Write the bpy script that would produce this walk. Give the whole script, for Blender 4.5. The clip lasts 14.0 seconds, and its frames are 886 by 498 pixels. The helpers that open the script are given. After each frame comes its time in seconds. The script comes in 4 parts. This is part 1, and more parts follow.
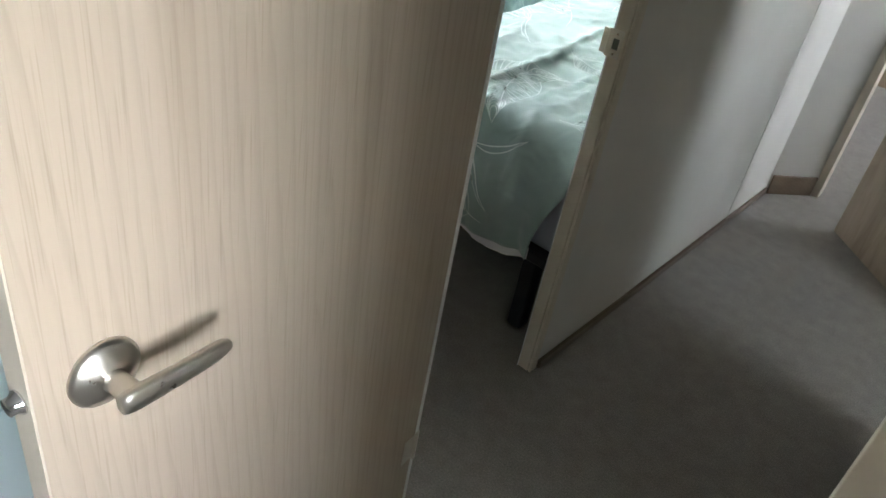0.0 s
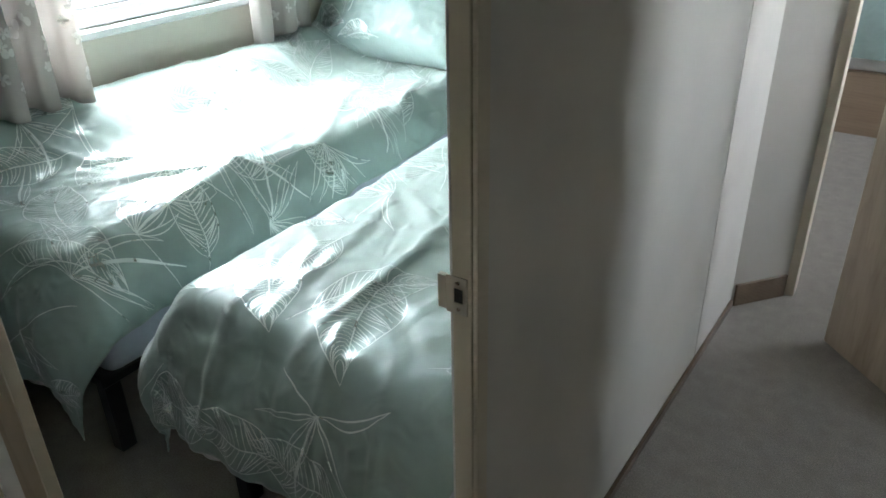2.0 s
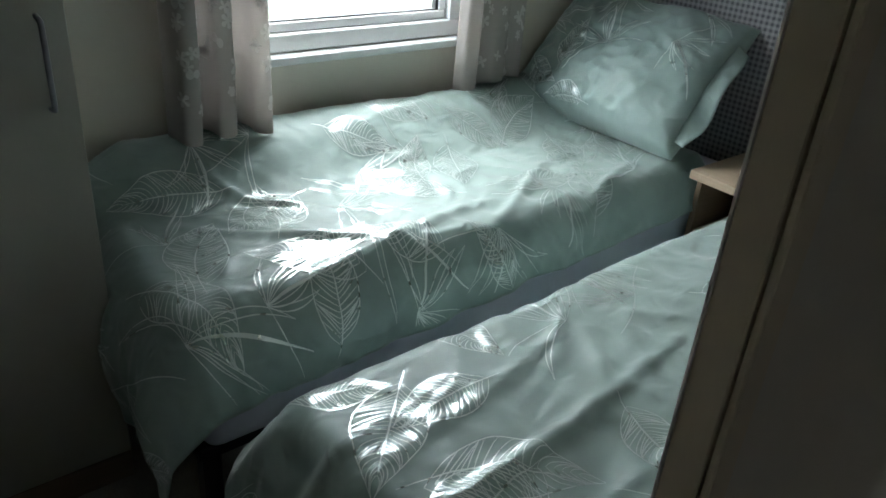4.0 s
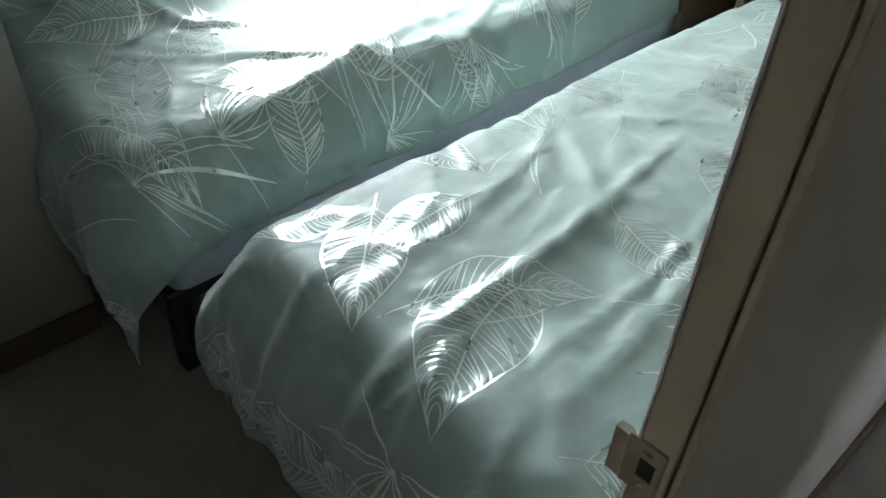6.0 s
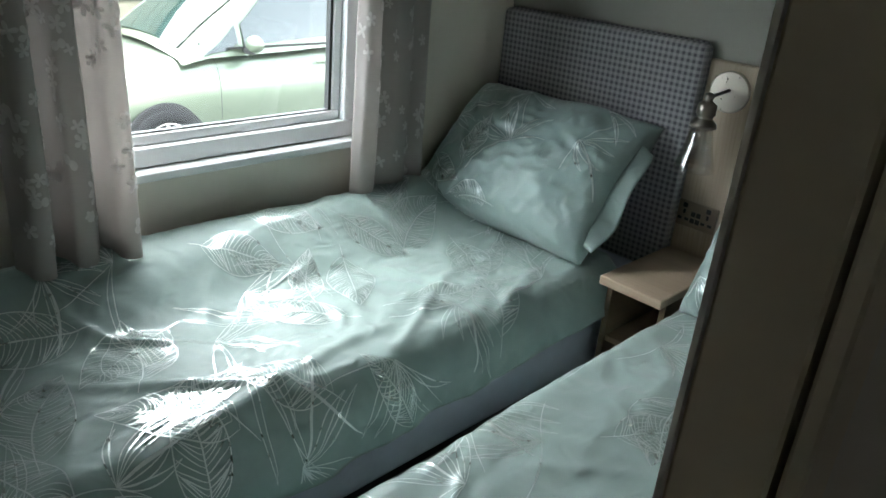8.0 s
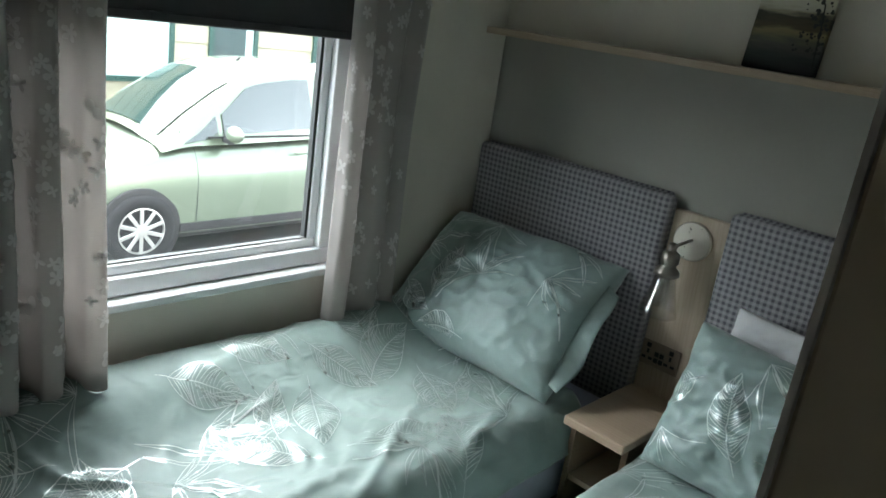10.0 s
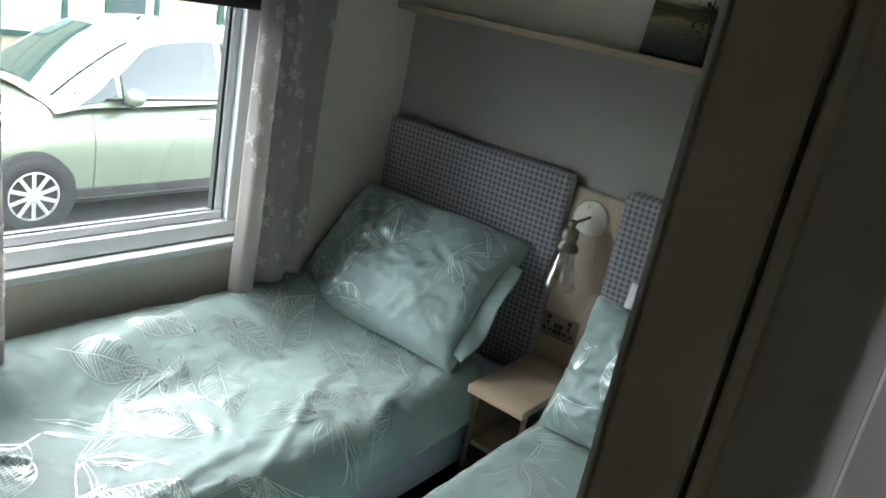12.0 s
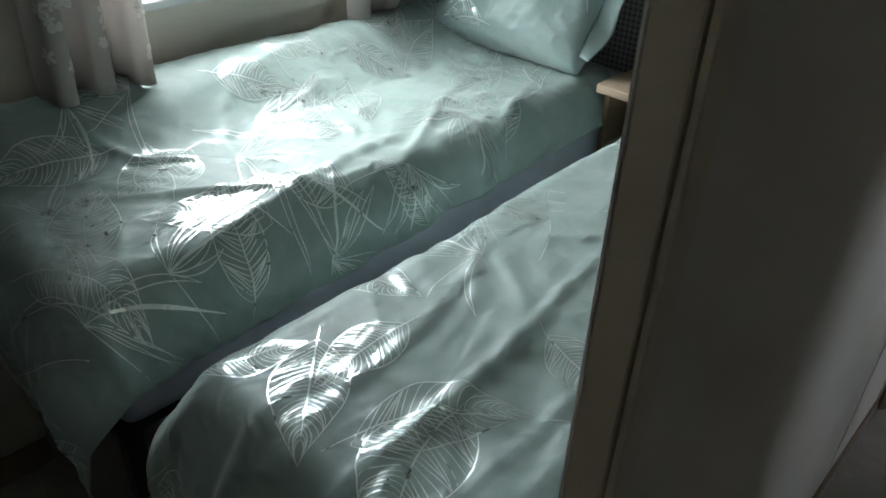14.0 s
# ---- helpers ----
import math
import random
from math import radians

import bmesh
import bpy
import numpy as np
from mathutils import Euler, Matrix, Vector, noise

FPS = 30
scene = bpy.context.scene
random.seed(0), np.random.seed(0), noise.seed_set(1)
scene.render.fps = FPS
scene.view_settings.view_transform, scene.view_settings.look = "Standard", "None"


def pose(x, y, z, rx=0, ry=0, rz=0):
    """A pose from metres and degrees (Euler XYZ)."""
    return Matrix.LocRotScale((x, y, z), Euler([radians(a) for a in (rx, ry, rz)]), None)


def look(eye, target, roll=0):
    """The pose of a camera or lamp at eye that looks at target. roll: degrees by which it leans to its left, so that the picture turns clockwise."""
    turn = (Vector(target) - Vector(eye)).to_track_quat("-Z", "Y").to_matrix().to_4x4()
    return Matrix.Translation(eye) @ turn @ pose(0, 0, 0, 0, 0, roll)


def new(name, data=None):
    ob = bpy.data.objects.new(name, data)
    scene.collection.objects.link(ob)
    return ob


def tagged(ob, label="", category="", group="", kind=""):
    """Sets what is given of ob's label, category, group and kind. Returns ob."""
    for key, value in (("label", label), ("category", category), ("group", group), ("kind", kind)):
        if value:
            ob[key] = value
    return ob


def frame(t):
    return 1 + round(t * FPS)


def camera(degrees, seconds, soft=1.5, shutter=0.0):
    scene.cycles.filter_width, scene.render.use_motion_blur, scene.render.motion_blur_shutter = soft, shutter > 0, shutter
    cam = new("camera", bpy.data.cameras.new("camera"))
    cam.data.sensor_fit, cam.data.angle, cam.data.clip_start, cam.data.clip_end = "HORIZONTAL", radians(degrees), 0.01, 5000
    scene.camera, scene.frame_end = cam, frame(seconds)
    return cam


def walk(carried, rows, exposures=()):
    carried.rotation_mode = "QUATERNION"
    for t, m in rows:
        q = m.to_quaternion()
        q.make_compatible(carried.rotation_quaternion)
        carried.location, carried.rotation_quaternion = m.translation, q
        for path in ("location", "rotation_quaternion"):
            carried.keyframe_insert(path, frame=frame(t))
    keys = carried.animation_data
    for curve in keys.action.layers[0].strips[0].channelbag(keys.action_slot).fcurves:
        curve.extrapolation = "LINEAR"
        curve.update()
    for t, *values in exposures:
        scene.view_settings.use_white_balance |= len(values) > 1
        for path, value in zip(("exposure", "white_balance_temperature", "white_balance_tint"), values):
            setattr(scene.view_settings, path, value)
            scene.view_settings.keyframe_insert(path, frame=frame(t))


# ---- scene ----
cam = camera(60.3, 14.0, soft=1.6)
# seconds; eye; target; roll in degrees
PATH = [
    (0, (0.009, 0.014, 1.347), (-0.957, 1.355, 0.22), 10.8),
    (0.5, (-0.002, 0.128, 1.348), (-1.123, 1.4, 0.287), 3.3),
    (1, (-0.079, 0.238, 1.422), (-1.062, 1.675, 0.437), 1.8),
    (1.5, (-0.154, 0.404, 1.446), (-0.927, 2.019, 0.555), 4.4),
    (2, (-0.192, 0.676, 1.406), (-1.195, 2.124, 0.459), -1.3),
    (2.5, (-0.247, 0.809, 1.481), (-1.433, 2.123, 0.55), -2.1),
    (5, (-0.532, 0.997, 1.467), (-1.863, 2.146, 0.514), 6.6),
    (5.5, (-0.519, 0.984, 1.41), (-1.653, 2.164, 0.26), 6.1),
    (6, (-0.529, 1.031, 1.36), (-1.63, 2.12, 0.095), 3.1),
    (6.5, (-0.548, 1.066, 1.424), (-1.721, 2.15, 0.221), 1.4),
    (7, (-0.562, 1.106, 1.513), (-1.819, 2.297, 0.513), 3.2),
    (7.5, (-0.566, 1.137, 1.562), (-1.834, 2.435, 0.722), 4.7),
    (8, (-0.592, 1.188, 1.58), (-1.846, 2.527, 0.783), 5.4),
    (8.5, (-0.614, 1.191, 1.664), (-1.898, 2.545, 0.944), 5.7),
    (11, (-0.624, 1.19, 1.76), (-1.797, 2.696, 1.162), 11.6),
    (11.5, (-0.613, 1.195, 1.767), (-1.711, 2.741, 1.131), 12.4),
    (12, (-0.595, 1.156, 1.782), (-1.657, 2.727, 1.149), 11.4),
    (12.5, (-0.597, 1.125, 1.832), (-1.822, 2.509, 1.068), 6.8),
    (13, (-0.587, 1.113, 1.878), (-1.784, 2.489, 1.058), 5.1),
    (13.5, (-0.56, 1.092, 1.714), (-1.786, 2.374, 0.792), 2.7),
    (14, (-0.487, 1.037, 1.473), (-1.61, 2.287, 0.389), 2.3),
]
EXPOSURES = [(0.0, 5.65, 6200, 8), (0.5, 5.9, 6200, 8), (1.0, 6.15, 6200, 8), (1.5, 6.05, 6200, 8), (2.0, 5.4, 6200, 8), (2.5, 5.05, 6250, 8), (2.7, 4.8, 6250, 8), (4.8, 3.85, 6250, 8), (5.5, 4.4, 6250, 8), (6.0, 4.88, 6250, 8), (6.5, 5.05, 6250, 8), (7.0, 4.62, 6250, 8), (7.5, 3.9, 6250, 8), (10.8, 3.7, 6250, 8), (12.0, 3.85, 6250, 8), (12.5, 3.95, 6250, 8), (13.0, 3.75, 6250, 8), (13.5, 3.7, 6250, 8), (14.0, 4.0, 6250, 8)]
walk(cam, [(t, look(eye, target, roll)) for t, eye, target, roll in PATH], EXPOSURES)

# ---- world, sun and daylight ----
world = bpy.data.worlds.new("world")
scene.world = world
world.use_nodes = True
_wn = world.node_tree.nodes
_sky = _wn.new("ShaderNodeTexSky")
_sky.sky_type = "NISHITA"
_sky.sun_disc = False
_sky.sun_elevation = radians(60)
_sky.sun_rotation = radians(256)
_sky.air_density, _sky.dust_density, _sky.ozone_density = 1.0, 1.0, 2.0
_wn["Background"].inputs["Strength"].default_value = 0.15
# thin even cloud: the blue is mostly taken out of the sky
_cloud = _wn.new("ShaderNodeHueSaturation")
_cloud.inputs["Saturation"].default_value = 0.22
world.node_tree.links.new(_sky.outputs[0], _cloud.inputs["Color"])
world.node_tree.links.new(_cloud.outputs[0], _wn["Background"].inputs["Color"])

_sun = bpy.data.lights.new("sun", "SUN")
_sun.energy, _sun.angle, _sun.color = 1.25, radians(90), (1.0, 0.97, 0.92)
sun = new("sun", _sun)
sun.matrix_world = look((-4.4, -0.8, 8), (0, 0, 0))


def window_light(name, eye, target, w, h, watts, color=(1, 1, 1)):
    """Daylight that stands in the opening of a window of a room that is only seen into."""
    l = bpy.data.lights.new(name, "AREA")
    l.shape, l.size, l.size_y, l.energy, l.color = "RECTANGLE", w, h, watts, color
    ob = new(name, l)
    ob.matrix_world = look(eye, target)
    return ob


window_light("kitchen_window_light", (1.37, -0.35, 1.35), (0.0, -0.35, 1.2), 0.9, 0.8, 0.095, (0.86, 0.94, 1.0))
window_light("bathroom_window_light", (1.37, 1.90, 1.45), (0.0, 2.15, 1.0), 0.32, 0.6, 0.060, (0.82, 0.91, 1.0))
window_light("end_bedroom_window_light", (1.36, 4.4, 1.4), (0.0, 4.4, 0.5), 1.0, 0.8, 0.13, (0.95, 0.98, 1.0))


# ---- materials ----
def shader(name, color, rough=0.6, metal=0.0):
    m = bpy.data.materials.new(name)
    m.use_nodes = True
    b = m.node_tree.nodes["Principled BSDF"]
    b.inputs["Base Color"].default_value = (*color, 1)
    b.inputs["Roughness"].default_value = rough
    b.inputs["Metallic"].default_value = metal
    return m, m.node_tree, b


def node(tree, kind, **values):
    n = tree.nodes.new(kind)
    for k, v in values.items():
        n.inputs[k.replace("_", " ")].default_value = v
    return n


def coords(tree, scale=(1, 1, 1), turn=(0, 0, 0)):
    t = tree.nodes.new("ShaderNodeTexCoord")
    m = node(tree, "ShaderNodeMapping", Scale=scale, Rotation=turn)
    tree.links.new(t.outputs["Object"], m.inputs["Vector"])
    return m.outputs[0]


def ramp(tree, source, stops):
    r = tree.nodes.new("ShaderNodeValToRGB")
    els = r.color_ramp.elements
    els[0].position, els[0].color = stops[0][0], (*stops[0][1], 1)
    els[1].position, els[1].color = stops[-1][0], (*stops[-1][1], 1)
    for p, c in stops[1:-1]:
        e = els.new(p)
        e.color = (*c, 1)
    tree.links.new(source, r.inputs[0])
    return r.outputs[0]


def blend(tree, fac, a, b, mode="MIX"):
    m = tree.nodes.new("ShaderNodeMix")
    m.data_type, m.blend_type = "RGBA", mode
    for s, v in ((0, fac), (6, a), (7, b)):
        if isinstance(v, (int, float)):
            m.inputs[s].default_value = v
        elif isinstance(v, tuple):
            m.inputs[s].default_value = (*v, 1)
        else:
            tree.links.new(v, m.inputs[s])
    return m.outputs[2]


def bump(tree, b, source, strength=0.2, distance=0.002):
    n = node(tree, "ShaderNodeBump", Strength=strength, Distance=distance)
    tree.links.new(source, n.inputs["Height"])
    tree.links.new(n.outputs[0], b.inputs["Normal"])


def painted(name, color, rough=0.6, grain=220.0, vary=0.06, bumpy=0.08):
    """Paint, vinyl-faced board or plastic: faint mottling, fine relief."""
    m, t, b = shader(name, color, rough)
    big = node(t, "ShaderNodeTexNoise", Scale=3.0, Detail=5.0)
    t.links.new(coords(t), big.inputs["Vector"])
    fine = node(t, "ShaderNodeTexNoise", Scale=grain, Detail=3.0)
    t.links.new(coords(t), fine.inputs["Vector"])
    lo, hi = tuple(c * (1 - vary) for c in color), tuple(min(1, c * (1 + vary)) for c in color)
    t.links.new(ramp(t, big.outputs[0], [(0.3, lo), (0.7, hi)]), b.inputs["Base Color"])
    bump(t, b, fine.outputs[0], bumpy, 0.001)
    return m


def oak(name, light, dark, along="z", rough=0.42, seed=0.0):
    """Oak-look foil: long wavy grain, plank-wide tone changes, fine pores."""
    m, t, b = shader(name, light, rough)
    ax = "xyz".index(along)
    s = [9.0, 9.0, 9.0]
    s[ax] = 0.7
    v = coords(t, s, (0, 0, 0))
    wav = node(t, "ShaderNodeTexNoise", Scale=1.0, Detail=2.0, Distortion=0.6)
    t.links.new(v, wav.inputs["Vector"])
    s2 = [34.0, 34.0, 34.0]
    s2[ax] = 1.3
    fib = node(t, "ShaderNodeTexNoise", Scale=1.0, Detail=6.0, Roughness=0.7, Distortion=1.2)
    t.links.new(coords(t, s2), fib.inputs["Vector"])
    s3 = [420.0, 420.0, 420.0]
    s3[ax] = 9.0
    por = node(t, "ShaderNodeTexNoise", Scale=1.0, Detail=2.0)
    t.links.new(coords(t, s3), por.inputs["Vector"])
    # cathedral growth rings: bands bent by a slow warp
    s4 = [4.0, 4.0, 4.0]
    s4[ax] = 0.22
    ring = t.nodes.new("ShaderNodeTexWave")
    ring.wave_type, ring.bands_direction, ring.wave_profile = "BANDS", "DIAGONAL", "SAW"
    for k, v4 in (("Scale", 11.0), ("Distortion", 9.0), ("Detail", 2.0), ("Detail Scale", 0.5)):
        ring.inputs[k].default_value = v4
    t.links.new(coords(t, s4), ring.inputs["Vector"])
    rings = ramp(t, ring.outputs["Fac"], [(0.0, light), (0.55, light), (0.9, dark), (1.0, light)])
    mid = tuple((x + y) / 2 for x, y in zip(light, dark))
    base = ramp(t, wav.outputs[0], [(0.36, dark), (0.44, mid), (0.52, light), (0.68, tuple(0.85 * x + 0.15 * y for x, y in zip(light, dark)))])
    fibre = ramp(t, fib.outputs[0], [(0.30, tuple(0.5 * (x + y) for x, y in zip(light, dark))), (0.6, light)])
    c = blend(t, 0.24, blend(t, 0.40, base, fibre), rings)
    pores = ramp(t, por.outputs[0], [(0.30, (0.72, 0.68, 0.62)), (0.42, (1, 1, 1))])
    t.links.new(blend(t, 0.45, c, pores, "MULTIPLY"), b.inputs["Base Color"])
    bump(t, b, por.outputs[0], 0.12, 0.0006)
    return m


def cloth(name, color, rough=0.7, weave=900.0, sheen=0.2, vary=0.1, bumpy=0.15):
    m, t, b = shader(name, color, rough)
    b.inputs["Sheen Weight"].default_value = sheen
    big = node(t, "ShaderNodeTexNoise", Scale=7.0, Detail=6.0, Roughness=0.6)
    t.links.new(coords(t), big.inputs["Vector"])
    fine = node(t, "ShaderNodeTexNoise", Scale=weave, Detail=1.0)
    t.links.new(coords(t), fine.inputs["Vector"])
    lo, hi = tuple(c * (1 - vary) for c in color), tuple(min(1, c * (1 + vary)) for c in color)
    t.links.new(ramp(t, big.outputs[0], [(0.3, lo), (0.7, hi)]), b.inputs["Base Color"])
    bump(t, b, fine.outputs[0], bumpy, 0.0008)
    return m


def translucent(m, color, share):
    """Thin cloth that lets some daylight through."""
    t = m.node_tree
    tr = t.nodes.new("ShaderNodeBsdfTranslucent")
    tr.inputs[0].default_value = (*color, 1)
    mix = t.nodes.new("ShaderNodeMixShader")
    mix.inputs[0].default_value = share
    t.links.new(t.nodes["Principled BSDF"].outputs[0], mix.inputs[1])
    t.links.new(tr.outputs[0], mix.inputs[2])
    t.links.new(mix.outputs[0], t.nodes["Material Output"].inputs[0])
    return m


def carpet_material():
    m, t, b = shader("carpet_pile", (0.2, 0.17, 0.14), 0.95)
    fine = node(t, "ShaderNodeTexNoise", Scale=240.0, Detail=4.0, Roughness=0.8)
    t.links.new(coords(t), fine.inputs["Vector"])
    mid = node(t, "ShaderNodeTexNoise", Scale=22.0, Detail=5.0)
    t.links.new(coords(t), mid.inputs["Vector"])
    a = ramp(t, fine.outputs[0], [(0.30, (0.19, 0.173, 0.155)), (0.68, (0.43, 0.39, 0.345))])
    c = ramp(t, mid.outputs[0], [(0.3, (0.82, 0.82, 0.82)), (0.7, (1, 1, 1))])
    t.links.new(blend(t, 1.0, a, c, "MULTIPLY"), b.inputs["Base Color"])
    b.inputs["Sheen Weight"].default_value = 0.15
    bump(t, b, fine.outputs[0], 0.8, 0.004)
    return m


def gingham_material():
    """Small grey and white woven check."""
    m, t, b = shader("check_fabric", (0.4, 0.4, 0.42), 0.9)
    v = coords(t)
    sep = t.nodes.new("ShaderNodeSeparateXYZ")
    t.links.new(v, sep.inputs[0])
    waves = []
    for axis in ("X", "Z"):
        k = t.nodes.new("ShaderNodeMath")
        k.operation = "MULTIPLY"
        k.inputs[1].default_value = 2 * math.pi / 0.0195
        t.links.new(sep.outputs[axis], k.inputs[0])
        s = t.nodes.new("ShaderNodeMath")
        s.operation = "SINE"
        t.links.new(k.outputs[0], s.inputs[0])
        q = t.nodes.new("ShaderNodeMapRange")
        q.inputs["From Min"].default_value, q.inputs["From Max"].default_value = -0.25, 0.25
        t.links.new(s.outputs[0], q.inputs["Value"])
        waves.append(q.outputs[0])
    add = t.nodes.new("ShaderNodeMath")
    t.links.new(waves[0], add.inputs[0])
    t.links.new(waves[1], add.inputs[1])
    half = t.nodes.new("ShaderNodeMath")
    half.operation = "MULTIPLY"
    half.inputs[1].default_value = 0.5
    t.links.new(add.outputs[0], half.inputs[0])
    fine = node(t, "ShaderNodeTexNoise", Scale=600.0, Detail=2.0)
    t.links.new(v, fine.inputs["Vector"])
    c = ramp(t, half.outputs[0], [(0.0, (0.12, 0.115, 0.135)), (0.4, (0.27, 0.262, 0.285)), (1.0, (0.40, 0.39, 0.40))])
    f = ramp(t, fine.outputs[0], [(0.3, (0.75, 0.75, 0.75)), (0.7, (1, 1, 1))])
    t.links.new(blend(t, 1.0, c, f, "MULTIPLY"), b.inputs["Base Color"])
    b.inputs["Sheen Weight"].default_value = 0.3
    bump(t, b, half.outputs[0], 0.5, 0.002)
    return m


def metal(name, color, rough=0.3):
    m, t, b = shader(name, color, rough, 1.0)
    n = node(t, "ShaderNodeTexNoise", Scale=90.0, Detail=4.0)
    t.links.new(coords(t), n.inputs["Vector"])
    r = t.nodes.new("ShaderNodeMapRange")
    r.inputs["To Min"].default_value, r.inputs["To Max"].default_value = rough * 0.75, rough * 1.3
    t.links.new(n.outputs[0], r.inputs["Value"])
    t.links.new(r.outputs[0], b.inputs["Roughness"])
    return m


def foil_print(name, color, rough):
    """Pearly printed ink: pale, with a strong gloss."""
    m, t, b = shader(name, color, rough, 0.72)
    b.inputs["IOR"].default_value = 2.2
    n = node(t, "ShaderNodeTexNoise", Scale=35.0, Detail=3.0)
    t.links.new(coords(t), n.inputs["Vector"])
    r = t.nodes.new("ShaderNodeMapRange")
    r.inputs["To Min"].default_value, r.inputs["To Max"].default_value = rough * 0.8, rough * 1.3
    t.links.new(n.outputs[0], r.inputs["Value"])
    t.links.new(r.outputs[0], b.inputs["Roughness"])
    return m


def crumpled(m):
    """Fine creases of a thin, crisp cloth."""
    t = m.node_tree
    b = t.nodes["Principled BSDF"]
    n = node(t, "ShaderNodeTexNoise", Scale=17.0, Detail=5.0, Roughness=0.6, Distortion=1.0)
    n.noise_type = "RIDGED_MULTIFRACTAL"
    t.links.new(coords(t, (1.0, 0.6, 1.0), (0, 0, 0.6)), n.inputs["Vector"])
    old = b.inputs["Normal"].links[0].from_node
    bp = node(t, "ShaderNodeBump", Strength=0.6, Distance=0.008)
    t.links.new(n.outputs[0], bp.inputs["Height"])
    t.links.new(old.outputs[0], bp.inputs["Normal"])
    t.links.new(bp.outputs[0], b.inputs["Normal"])
    return m


def glass(name, tint=(1, 1, 1), rough=0.0):
    m, t, b = shader(name, tint, rough)
    b.inputs["Transmission Weight"].default_value = 1.0
    b.inputs["IOR"].default_value = 1.45
    return m


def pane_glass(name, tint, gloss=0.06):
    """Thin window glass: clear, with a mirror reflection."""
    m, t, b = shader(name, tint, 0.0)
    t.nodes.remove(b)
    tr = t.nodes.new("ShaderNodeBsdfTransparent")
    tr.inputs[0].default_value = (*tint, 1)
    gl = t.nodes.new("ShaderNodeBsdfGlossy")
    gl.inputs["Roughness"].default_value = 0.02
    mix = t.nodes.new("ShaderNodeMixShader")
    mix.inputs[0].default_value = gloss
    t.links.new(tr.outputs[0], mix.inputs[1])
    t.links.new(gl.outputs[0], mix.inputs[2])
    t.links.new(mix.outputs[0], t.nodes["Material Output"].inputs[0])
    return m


OAK = oak("oak_foil_door", (0.49, 0.402, 0.308), (0.33, 0.252, 0.178))
OAK_X = oak("oak_foil_shelf", (0.48, 0.38, 0.28), (0.36, 0.275, 0.19), along="x")
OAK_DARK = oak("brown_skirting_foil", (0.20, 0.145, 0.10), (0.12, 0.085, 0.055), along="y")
WALL_HALL = painted("cream_wallboard", (0.60, 0.575, 0.53), 0.55)
WALL_ROOM = painted("warm_white_wallboard", (0.74, 0.70, 0.62), 0.6)
WALL_HEAD = painted("sage_grey_wallboard", (0.315, 0.308, 0.275), 0.6)
FRAME_CREAM = painted("cream_frame_foil", (0.60, 0.535, 0.43), 0.45)
CEIL = painted("white_ceiling_board", (0.78, 0.77, 0.74), 0.7)
CARPET = carpet_material()
WARD = painted("putty_wardrobe_foil", (0.36, 0.36, 0.32), 0.45)
WHITE = painted("white_upvc", (0.80, 0.82, 0.83), 0.3, vary=0.02, bumpy=0.02)
DUVET = crumpled(cloth("sage_satin_cotton", (0.275, 0.365, 0.345), 0.50, sheen=0.3))
SHEET = cloth("pale_lilac_sheet", (0.52, 0.55, 0.64), 0.8)
LINING = cloth("white_lining", (0.78, 0.78, 0.80), 0.8)
SILVER = foil_print("silver_foil_print", (0.72, 0.79, 0.77), 0.28)
CHECK = gingham_material()
CURTAIN = translucent(cloth("taupe_curtain_cotton", (0.525, 0.495, 0.475), 0.85), (0.58, 0.55, 0.525), 0.45)
PETAL = translucent(cloth("white_flower_print", (0.76, 0.74, 0.72), 0.8), (0.80, 0.78, 0.76), 0.5)
CHROME = metal("brushed_nickel", (0.62, 0.58, 0.52), 0.3)
AGED = metal("aged_nickel", (0.30, 0.275, 0.24), 0.33)
STEEL = metal("polished_chrome", (0.72, 0.72, 0.74), 0.12)
BLACK = painted("black_plastic", (0.02, 0.02, 0.022), 0.45)
BLIND = cloth("charcoal_blind_fabric", (0.05, 0.05, 0.052), 0.85)
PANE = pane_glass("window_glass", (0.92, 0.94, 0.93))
BULB = pane_glass("clear_lamp_glass", (0.93, 0.93, 0.92), 0.12)
BLUE = painted("pale_blue_cabinet_foil", (0.60, 0.70, 0.70), 0.4)
GASKET = painted("dark_rubber_gasket", (0.03, 0.035, 0.035), 0.6)


# ---- building helpers ----
WORLD = {}


def thing(name, base, label, category, group="", kind=""):
    e = new(name)
    e.empty_display_size = 0.05
    e.location = base
    WORLD[e.name] = Matrix.Translation(base)
    return tagged(e, label, category, group, kind)


def part(name, bm, material, parent=None, label="", smooth=False):
    me = bpy.data.meshes.new(name)
    bmesh.ops.recalc_face_normals(bm, faces=bm.faces[:])
    bm.to_mesh(me)
    bm.free()
    me.materials.append(material)
    if smooth:
        me.polygons.foreach_set("use_smooth", [True] * len(me.polygons))
    ob = new(name, me)
    if parent is not None:
        ob.parent = parent
        ob.matrix_parent_inverse = WORLD.get(parent.name, Matrix()).inverted()
    WORLD[ob.name] = Matrix()
    if label:
        ob["label"] = label
    return ob


def structure(name, bm, material, label, category, smooth=False):
    return tagged(part(name, bm, material, None, "", smooth), label, category, "", "structure")


